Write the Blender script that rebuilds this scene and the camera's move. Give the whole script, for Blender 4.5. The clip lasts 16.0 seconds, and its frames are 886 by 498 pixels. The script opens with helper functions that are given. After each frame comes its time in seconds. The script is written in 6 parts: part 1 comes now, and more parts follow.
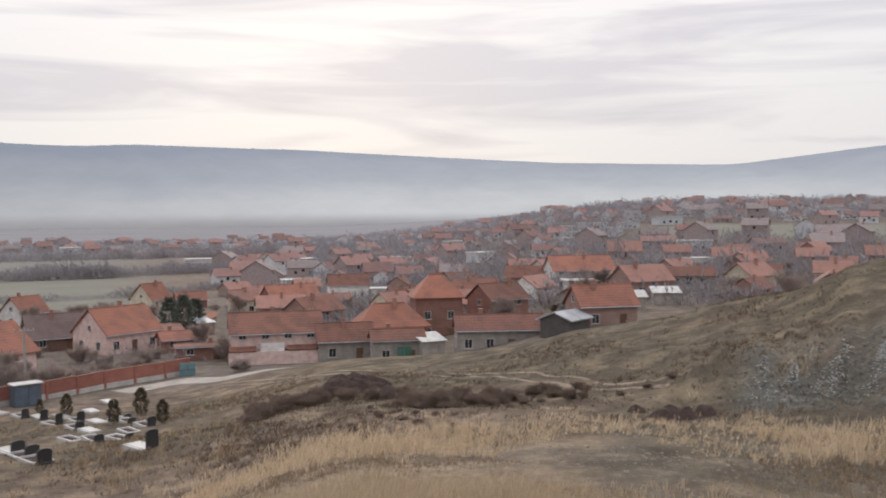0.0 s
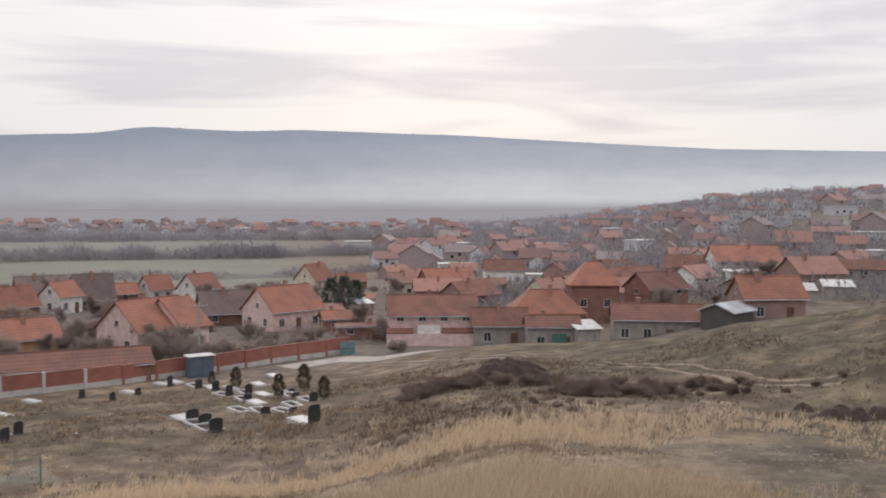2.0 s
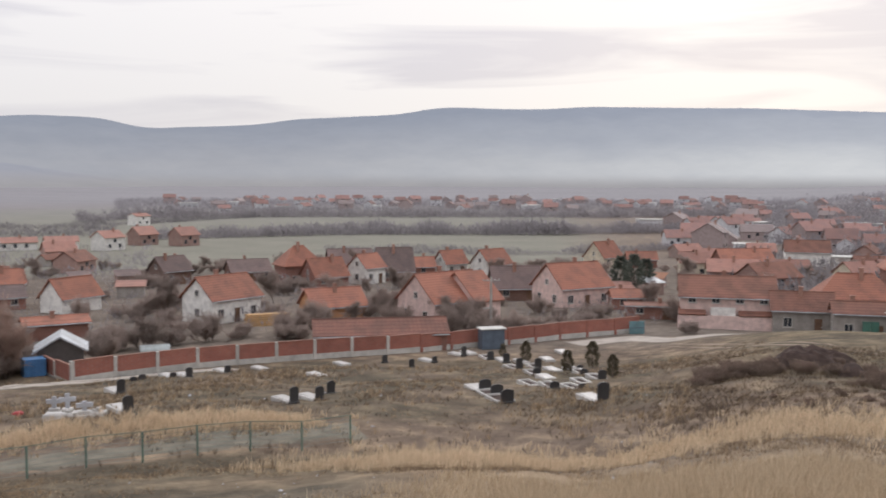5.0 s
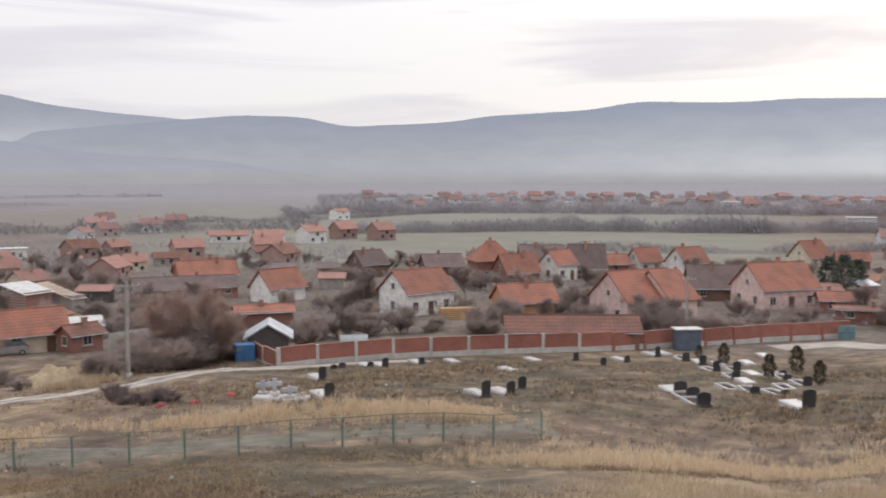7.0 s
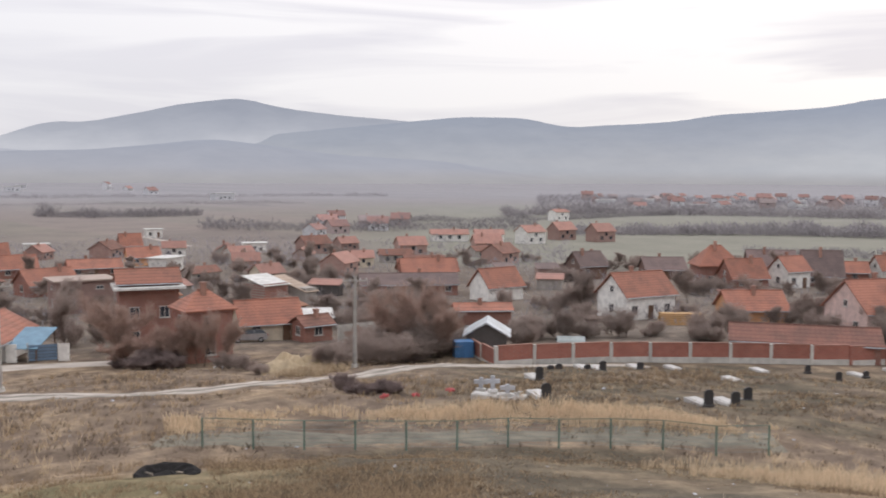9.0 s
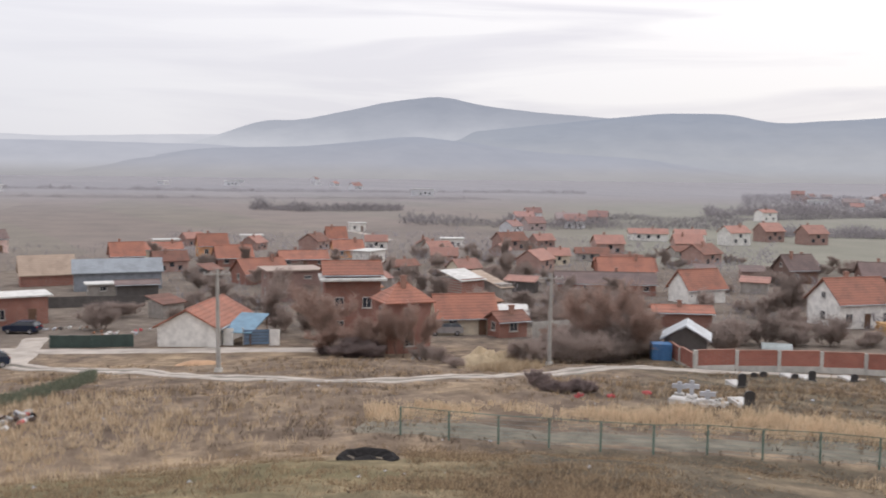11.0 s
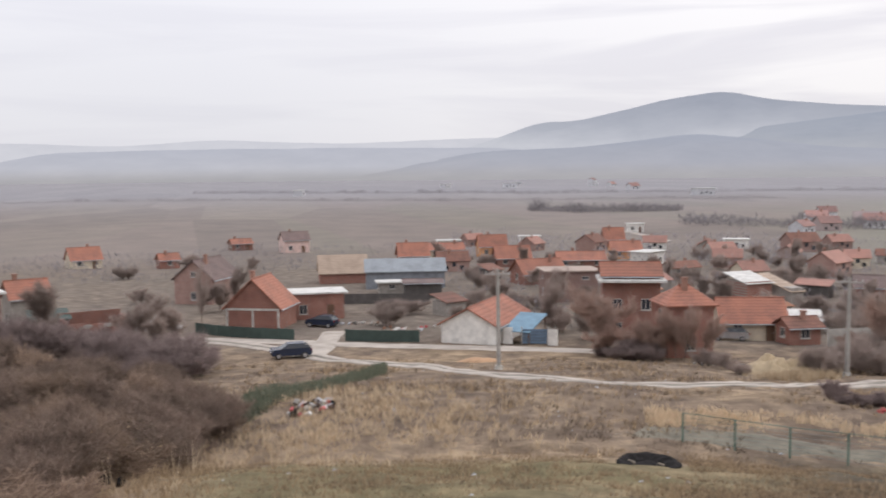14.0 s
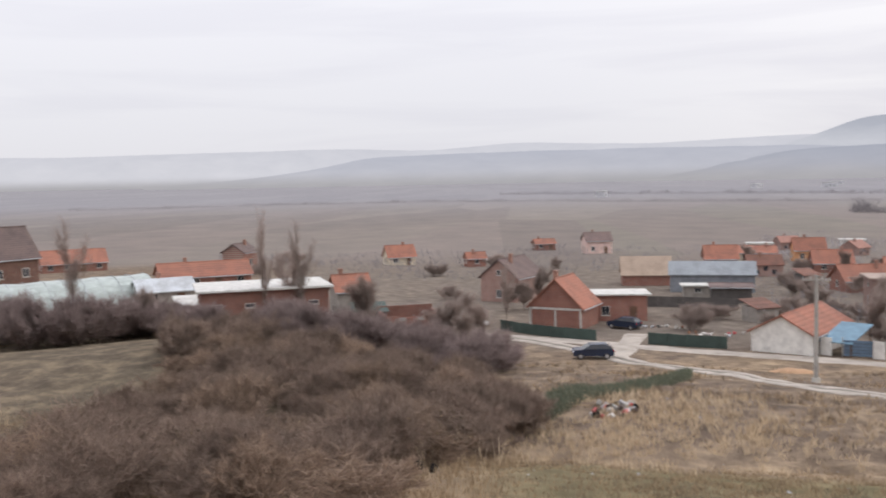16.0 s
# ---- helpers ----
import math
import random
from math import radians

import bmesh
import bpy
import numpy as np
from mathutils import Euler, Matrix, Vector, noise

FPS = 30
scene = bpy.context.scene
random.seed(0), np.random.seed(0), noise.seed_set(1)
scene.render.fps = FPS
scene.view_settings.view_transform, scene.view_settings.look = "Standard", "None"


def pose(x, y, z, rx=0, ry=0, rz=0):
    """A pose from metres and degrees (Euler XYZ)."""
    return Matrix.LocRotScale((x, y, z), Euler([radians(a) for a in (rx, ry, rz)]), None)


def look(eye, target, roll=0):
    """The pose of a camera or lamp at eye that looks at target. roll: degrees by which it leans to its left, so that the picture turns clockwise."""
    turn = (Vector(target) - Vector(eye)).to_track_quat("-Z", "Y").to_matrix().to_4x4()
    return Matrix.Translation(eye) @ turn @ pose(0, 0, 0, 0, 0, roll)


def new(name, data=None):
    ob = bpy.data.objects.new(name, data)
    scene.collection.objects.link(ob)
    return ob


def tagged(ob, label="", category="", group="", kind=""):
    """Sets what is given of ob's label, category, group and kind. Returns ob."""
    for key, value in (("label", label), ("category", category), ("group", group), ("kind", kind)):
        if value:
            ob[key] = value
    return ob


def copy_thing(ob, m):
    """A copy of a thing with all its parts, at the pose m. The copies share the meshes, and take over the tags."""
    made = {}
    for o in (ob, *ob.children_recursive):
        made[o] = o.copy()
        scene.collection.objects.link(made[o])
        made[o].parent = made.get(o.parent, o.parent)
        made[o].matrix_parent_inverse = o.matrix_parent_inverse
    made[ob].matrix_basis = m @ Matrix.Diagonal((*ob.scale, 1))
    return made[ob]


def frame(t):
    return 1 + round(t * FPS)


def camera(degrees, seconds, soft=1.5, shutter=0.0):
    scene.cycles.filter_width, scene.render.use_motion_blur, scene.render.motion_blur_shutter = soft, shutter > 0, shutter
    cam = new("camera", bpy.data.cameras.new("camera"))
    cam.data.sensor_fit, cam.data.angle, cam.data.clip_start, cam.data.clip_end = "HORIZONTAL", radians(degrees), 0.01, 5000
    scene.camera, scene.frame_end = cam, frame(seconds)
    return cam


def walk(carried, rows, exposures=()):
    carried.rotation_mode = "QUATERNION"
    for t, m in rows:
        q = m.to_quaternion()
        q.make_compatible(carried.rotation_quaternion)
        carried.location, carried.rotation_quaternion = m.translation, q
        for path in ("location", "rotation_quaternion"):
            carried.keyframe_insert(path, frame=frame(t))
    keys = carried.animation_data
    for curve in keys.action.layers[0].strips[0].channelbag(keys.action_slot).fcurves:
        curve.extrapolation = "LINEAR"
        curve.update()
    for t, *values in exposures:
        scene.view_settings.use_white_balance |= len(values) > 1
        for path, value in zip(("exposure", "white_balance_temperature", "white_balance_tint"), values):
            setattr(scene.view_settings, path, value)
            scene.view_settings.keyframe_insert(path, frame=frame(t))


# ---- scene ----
# ---- camera: a pan at arm's length ----
cam = camera(50.28, 16.0, 1.8, 0.5)
REACH = 0.6
ROWS = [
    (0.0, -0.00, -1.89, 0.44),
    (0.5, 2.49, -1.72, 0.35),
    (1.0, 5.38, -1.86, 0.19),
    (1.5, 7.61, -2.27, 0.12),
    (2.0, 9.47, -2.75, -0.31),
    (2.5, 12.26, -2.90, 0.01),
    (3.0, 15.23, -3.25, 0.01),
    (3.5, 18.24, -3.72, -0.28),
    (4.0, 21.13, -3.91, -0.22),
    (6.5, 35.53, -4.51, -0.09),
    (7.0, 38.46, -4.45, -0.04),
    (7.5, 41.56, -4.35, -0.45),
    (8.0, 44.78, -4.39, -0.41),
    (8.5, 48.45, -4.44, -0.26),
    (9.0, 51.68, -4.44, -0.26),
    (11.5, 66.56, -4.72, -0.56),
    (12.0, 69.49, -4.74, -0.39),
    (12.5, 72.01, -4.93, -0.35),
    (13.0, 74.41, -4.77, -0.34),
    (13.5, 77.15, -4.60, -0.29),
    (14.0, 80.19, -4.66, 0.56),
    (14.5, 84.80, -4.86, 1.15),
    (15.0, 89.89, -4.95, 1.50),
    (15.5, 94.30, -4.88, 1.57),
    (16.0, 98.36, -4.35, 1.12),
]
walk(cam, [(t, pose(-REACH * math.sin(radians(yaw)), REACH * math.cos(radians(yaw)), 1.6, 90 + pitch, roll, yaw)) for t, yaw, pitch, roll in ROWS],
     [(0.0, -0.32), (4.0, -0.27), (7.0, -0.14), (9.0, -0.08), (12.5, -0.05), (16.0, -0.02)])

# ---- sky and sun ----
world = bpy.data.worlds.new("overcast_sky")
scene.world = world
world.use_nodes = True
wn, wl = world.node_tree.nodes, world.node_tree.links
wn.clear()
wout = wn.new("ShaderNodeOutputWorld")
wsky = wn.new("ShaderNodeTexSky")
wsky.sky_type, wsky.sun_disc = "NISHITA", False
wsky.sun_elevation, wsky.sun_rotation = radians(16), radians(-8)
wbg = wn.new("ShaderNodeBackground")
wbg.inputs["Strength"].default_value = 0.08
wl.new(wsky.outputs[0], wbg.inputs["Color"])
# a thin sheet of stratus, streaked along the horizon
wco = wn.new("ShaderNodeTexCoord")
wmap = wn.new("ShaderNodeMapping")
wmap.inputs["Scale"].default_value = (1.5, 1.5, 16.0)
wmap.inputs["Rotation"].default_value = (radians(2), radians(3), radians(12))
wl.new(wco.outputs["Generated"], wmap.inputs["Vector"])
wno = wn.new("ShaderNodeTexNoise")
wno.inputs["Scale"].default_value, wno.inputs["Detail"].default_value, wno.inputs["Roughness"].default_value = 1.7, 5.0, 0.5
wno.inputs["Distortion"].default_value = 0.6
wl.new(wmap.outputs[0], wno.inputs["Vector"])
wramp = wn.new("ShaderNodeValToRGB")
wramp.color_ramp.elements[0].position, wramp.color_ramp.elements[0].color = 0.37, (0.68, 0.675, 0.735, 1)
wramp.color_ramp.elements[1].position, wramp.color_ramp.elements[1].color = 0.53, (0.87, 0.865, 0.885, 1)
wl.new(wno.outputs["Fac"], wramp.inputs["Fac"])
# the sheet is brightest and warmest towards the hidden sun
wdot = wn.new("ShaderNodeVectorMath")
wdot.operation = "DOT_PRODUCT"
wdot.inputs[1].default_value = (-0.14, 0.97, 0.2)
wl.new(wco.outputs["Generated"], wdot.inputs[0])
wr2 = wn.new("ShaderNodeValToRGB")
wr2.color_ramp.elements[0].position, wr2.color_ramp.elements[0].color = 0.1, (0.97, 0.97, 1.0, 1)
wr2.color_ramp.elements[1].position, wr2.color_ramp.elements[1].color = 0.97, (1.15, 1.115, 1.09, 1)
wl.new(wdot.outputs["Value"], wr2.inputs["Fac"])
# streaks show towards the sun and melt into an even sheet away from it
wfade = wn.new("ShaderNodeMapRange")
wfade.inputs["From Min"].default_value, wfade.inputs["From Max"].default_value = 0.2, 0.95
wfade.inputs["To Min"].default_value, wfade.inputs["To Max"].default_value = 0.22, 1.0
wl.new(wdot.outputs["Value"], wfade.inputs["Value"])
weven = wn.new("ShaderNodeMix")
weven.data_type = "RGBA"
wl.new(wfade.outputs[0], weven.inputs[0])
weven.inputs[6].default_value = (0.825, 0.82, 0.85, 1)
wl.new(wramp.outputs[0], weven.inputs[7])
wmul = wn.new("ShaderNodeMix")
wmul.data_type, wmul.blend_type = "RGBA", "MULTIPLY"
wmul.inputs[0].default_value = 1.0
wl.new(weven.outputs[2], wmul.inputs[6])
wl.new(wr2.outputs[0], wmul.inputs[7])
# an overcast sheet is brighter overhead than at the horizon
wsep = wn.new("ShaderNodeSeparateXYZ")
wl.new(wco.outputs["Generated"], wsep.inputs[0])
wup = wn.new("ShaderNodeMapRange")
wup.inputs["From Min"].default_value, wup.inputs["From Max"].default_value = 0.0, 1.0
wup.inputs["To Min"].default_value, wup.inputs["To Max"].default_value = 1.0, 2.1
wl.new(wsep.outputs["Z"], wup.inputs["Value"])
wcl = wn.new("ShaderNodeBackground")
wl.new(wup.outputs[0], wcl.inputs["Strength"])
wl.new(wmul.outputs[2], wcl.inputs["Color"])
wmix = wn.new("ShaderNodeMixShader")
wmix.inputs[0].default_value = 0.93
wl.new(wbg.outputs[0], wmix.inputs[1])
wl.new(wcl.outputs[0], wmix.inputs[2])
wl.new(wmix.outputs[0], wout.inputs["Surface"])
sun = new("sun", bpy.data.lights.new("sun", "SUN"))
sun.data.energy, sun.data.angle, sun.data.color = 0.6, radians(25), (1.0, 0.96, 0.91)
sun.matrix_world = look((0, 0, 500), (70, -470, 330))

# ---- the lie of the land ----
EYE, SIZE = 1.6, 1.15


def smooth(a, b, v):
    t = min(1.0, max(0.0, (v - a) / (b - a)))
    return t * t * (3 - 2 * t)


def along(v, pts):
    """Smooth interpolation through (v, value) pairs."""
    if v <= pts[0][0]:
        return pts[0][1]
    for (a, p), (b, q) in zip(pts, pts[1:]):
        if v <= b:
            return p + (q - p) * (v - a) / (b - a)
    return pts[-1][1]


# height below the eye of the slope, the graveyard terrace, the road and the valley floor, by distance
SLOPE = [(0, -1.4), (10, -4.3), (20, -7.2), (25, -8.3), (31, -9.6), (39, -11.8), (50, -11.9), (65, -13.9), (82, -16.2),
         (100, -17), (250, -20), (1000, -21), (5000, -24)]
# slope of the spur's crest seen from the eye, by bearing
CREST = [(-60, 0.03), (-32, -0.012), (-25, -0.041), (-23.2, -0.047), (-21.7, -0.064), (-19.9, -0.079), (-17.2, -0.088), (-14, -0.102), (-10.7, -0.113), (-8, -0.121), (-4, -0.141), (2, -0.152), (8, -0.154), (20, -0.165)]


def ground_polar(az, d):
    """Height of the ground (z) at bearing az (degrees, left of north) and distance d."""
    d /= SIZE
    z = along(d, SLOPE)
    # spur on the right, with its crest and the village slope behind it
    w = 1 - smooth(4, 20, az)
    if w > 0:
        dc = along(az, [(-40, 58), (-25, 66), (0, 78), (12, 86)])
        zc = dc * along(az, CREST)
        zq = along(az, [(-30, -8.2), (-10, -8.9), (10, -9.6)])
        if d < dc:
            s = along(d, [(0, -1.4), (10, -3.9), (25, -7.4), (44, zq), (dc, zc)])
            cut = smooth(-11, -17, az) * smooth(44, 49, d) * (1 - smooth(49, 62, d))
            s += 1.6 * cut - 0.55 * cut * abs(math.sin(az * 1.9 + 0.7 * math.sin(az * 0.9)))
            s += 0.2 * (1 - smooth(-8, -2, az)) * math.exp(-((d - 62) / 7) ** 2)
            s += 0.4 * (1 - smooth(-24, -20, az)) * math.exp(-((d - 60) / 3.5) ** 2)
        else:
            back = along(d, SLOPE)
            k = smooth(dc, dc + 32, d)
            s = zc * (1 - k) + back * k
        z = z * (1 - w) + s * w
    # village slope climbing to the far right
    w = 1 - smooth(-14, 9, az)
    if d > 70:
        z += 5 * smooth(84, 108, d) * (1 - smooth(-12, 5, az)) * (1 - smooth(300, 900, d))
    if d > 120:
        z += w * (21 * smooth(140, 800, d) + 8 * smooth(120, 400, d) + 12 * smooth(700, 1500, d))
    # terrace of the last houses on the left
    z += 3.2 * smooth(98, 112, az) * smooth(48, 75, d) * (1 - smooth(160, 260, d))
    # ground behind the camera rises
    back = smooth(125, 160, az) if az > 0 else smooth(-45, -80, az)
    z = z * (1 - back) + back * (-1.4 + 0.10 * d * (1 - smooth(20, 300, d) * 0.8))
    return z * SIZE + EYE


def relief(x, y, d):
    """Humps and small unevenness of the soil."""
    near = smooth(6, 18, d) * (1 - smooth(70, 110, d))
    v = noise.noise(Vector((x * 0.11, y * 0.11, 0.0))) * 0.42 + noise.noise(Vector((x * 0.45, y * 0.45, 3.0))) * 0.17 + noise.noise(Vector((x * 1.3, y * 1.3, 5.0))) * 0.06
    far = noise.noise(Vector((x * 0.012, y * 0.012, 7.0))) * 0.5 * smooth(150, 400, d)
    return v * near + far


def ground(x, y):
    d = math.hypot(x, y)
    return ground_polar(math.degrees(math.atan2(-x, y)), d) + relief(x, y, d)


def at(az, d, dz=0.0):
    """A place on the ground at bearing az and distance d."""
    a = radians(az)
    x, y = -d * math.sin(a), d * math.cos(a)
    return Vector((x, y, ground(x, y) + dz))


# ---- materials ----
def material(name):
    m = bpy.data.materials.new(name)
    m.use_nodes = True
    return m, m.node_tree.nodes, m.node_tree.links, m.node_tree.nodes["Principled BSDF"]


def rgba(c):
    return (c[0], c[1], c[2], 1.0)


def coords(n, l, kind, scale, rot=(0, 0, 0)):
    if kind == "world":
        src = n.new("ShaderNodeNewGeometry").outputs["Position"]
    else:
        src = n.new("ShaderNodeTexCoord").outputs["Object"]
    mp = n.new("ShaderNodeMapping")
    mp.inputs["Scale"].default_value = scale
    mp.inputs["Rotation"].default_value = rot
    l.new(src, mp.inputs["Vector"])
    return mp.outputs[0]


def noise_node(n, l, vec, scale, detail=4.0, rough=0.6):
    t = n.new("ShaderNodeTexNoise")
    t.inputs["Scale"].default_value, t.inputs["Detail"].default_value, t.inputs["Roughness"].default_value = scale, detail, rough
    l.new(vec, t.inputs["Vector"])
    return t.outputs["Fac"]


def ramp(n, l, fac, stops):
    r = n.new("ShaderNodeValToRGB")
    els = r.color_ramp.elements
    while len(els) < len(stops):
        els.new(0.5)
    for e, (p, c) in zip(els, stops):
        e.position, e.color = p, rgba(c)
    l.new(fac, r.inputs["Fac"])
    return r.outputs["Color"]


def mix(n, l, fac, a, b, mode="MIX"):
    m = n.new("ShaderNodeMix")
    m.data_type, m.blend_type = "RGBA", mode
    for s, v in ((0, fac), (6, a), (7, b)):
        if isinstance(v, (int, float)):
            m.inputs[s].default_value = v
        elif isinstance(v, tuple):
            m.inputs[s].default_value = rgba(v)
        else:
            l.new(v, m.inputs[s])
    return m.outputs[2]


def bump(n, l, bsdf, height, strength, dist=0.02):
    b = n.new("ShaderNodeBump")
    b.inputs["Strength"].default_value, b.inputs["Distance"].default_value = strength, dist
    l.new(height, b.inputs["Height"])
    l.new(b.outputs[0], bsdf.inputs["Normal"])


def each(n, l, colour, amount):
    """Small shift of value from object to object."""
    info = n.new("ShaderNodeObjectInfo")
    r = ramp(n, l, info.outputs["Random"], [(0, (1 - amount,) * 3), (1, (1 + amount * 0.6,) * 3)])
    return mix(n, l, 1.0, colour, r, "MULTIPLY")


def plain(name, c, rough=0.8, var=0.25, scale=1.2, fine=14.0, metal=0.0, relief_=0.25, vary=0.12):
    """Painted, plastered or raw surface with stains at two scales."""
    m, n, l, b = material(name)
    v = coords(n, l, "object", (1, 1, 1))
    big, small = noise_node(n, l, v, scale), noise_node(n, l, v, fine)
    col = ramp(n, l, big, [(0.3, tuple(x * (1 - var) for x in c)), (0.65, tuple(min(1, x * (1 + var * 0.4)) for x in c))])
    col = mix(n, l, 0.35, col, ramp(n, l, small, [(0.3, (0.72, 0.7, 0.68)), (0.7, (1.08, 1.08, 1.08))]), "MULTIPLY")
    if vary:
        col = each(n, l, col, vary)
    l.new(col, b.inputs["Base Color"])
    b.inputs["Roughness"].default_value, b.inputs["Metallic"].default_value = rough, metal
    if relief_:
        bump(n, l, b, small, relief_, 0.02)
    return m


def brickwork(name, c1, c2, mortar, vary=0.2):
    m, n, l, b = material(name)
    v = coords(n, l, "object", (1, 1, 1), (radians(90), 0, 0))
    t = n.new("ShaderNodeTexBrick")
    t.inputs["Color1"].default_value, t.inputs["Color2"].default_value, t.inputs["Mortar"].default_value = rgba(c1), rgba(c2), rgba(mortar)
    t.inputs["Scale"].default_value, t.inputs["Mortar Size"].default_value = 1.0, 0.012
    t.inputs["Brick Width"].default_value, t.inputs["Row Height"].default_value = 0.27, 0.2
    l.new(v, t.inputs["Vector"])
    big = noise_node(n, l, coords(n, l, "object", (1, 1, 1)), 0.7)
    col = mix(n, l, 0.6, t.outputs["Color"], ramp(n, l, big, [(0.3, (0.6, 0.56, 0.55)), (0.7, (1.1, 1.08, 1.06))]), "MULTIPLY")
    l.new(each(n, l, col, vary), b.inputs["Base Color"])
    b.inputs["Roughness"].default_value = 0.9
    bump(n, l, b, t.outputs["Fac"], 0.5, -0.015)
    return m


def roofing(name, c, c2, pitch_=0.24, rough=0.75, metal=0.0, vary=0.2):
    """Courses of tiles (or ribs of sheet) with lichen and darker patches."""
    m, n, l, b = material(name)
    v = coords(n, l, "object", (1, 1, 1))
    wave = n.new("ShaderNodeTexWave")
    wave.bands_direction = "X"
    wave.inputs["Scale"].default_value, wave.inputs["Distortion"].default_value = 0.314 / pitch_, 0.0
    l.new(v, wave.inputs["Vector"])
    course = n.new("ShaderNodeTexWave")
    course.bands_direction, course.wave_profile = "Z", "SAW"
    course.inputs["Scale"].default_value, course.inputs["Distortion"].default_value = 0.314 / 0.3, 0.2
    l.new(v, course.inputs["Vector"])
    big, small = noise_node(n, l, v, 0.45, 5), noise_node(n, l, v, 7.0, 3)
    col = ramp(n, l, big, [(0.36, c2), (0.56, c)])
    col = mix(n, l, 0.55, col, ramp(n, l, small, [(0.32, (0.55, 0.52, 0.5)), (0.68, (1.25, 1.2, 1.15))]), "MULTIPLY")
    if not metal:
        col = mix(n, l, 0.6, col, ramp(n, l, course.outputs["Fac"], [(0.0, (0.5, 0.46, 0.45)), (0.4, (1.05, 1.05, 1.05))]), "MULTIPLY")
    l.new(each(n, l, col, vary), b.inputs["Base Color"])
    b.inputs["Roughness"].default_value, b.inputs["Metallic"].default_value = rough, metal
    bump(n, l, b, wave.outputs["Fac"], 0.5, 0.03)
    return m


def twiggy(name, c, c2, thin=0.35):
    """Blades and twigs, tone by tone; thin ones let some light through."""
    m, n, l, b = material(name)
    isl = n.new("ShaderNodeNewGeometry").outputs["Random Per Island"]
    col = each(n, l, ramp(n, l, isl, [(0, c), (1, c2)]), 0.2)
    l.new(col, b.inputs["Base Color"])
    b.inputs["Roughness"].default_value = 0.95
    b.inputs["Specular IOR Level"].default_value = 0.1
    tr = n.new("ShaderNodeBsdfTranslucent")
    l.new(col, tr.inputs["Color"])
    mx = n.new("ShaderNodeMixShader")
    mx.inputs[0].default_value = thin
    l.new(b.outputs[0], mx.inputs[1])
    l.new(tr.outputs[0], mx.inputs[2])
    l.new(mx.outputs[0], n["Material Output"].inputs["Surface"])
    return m


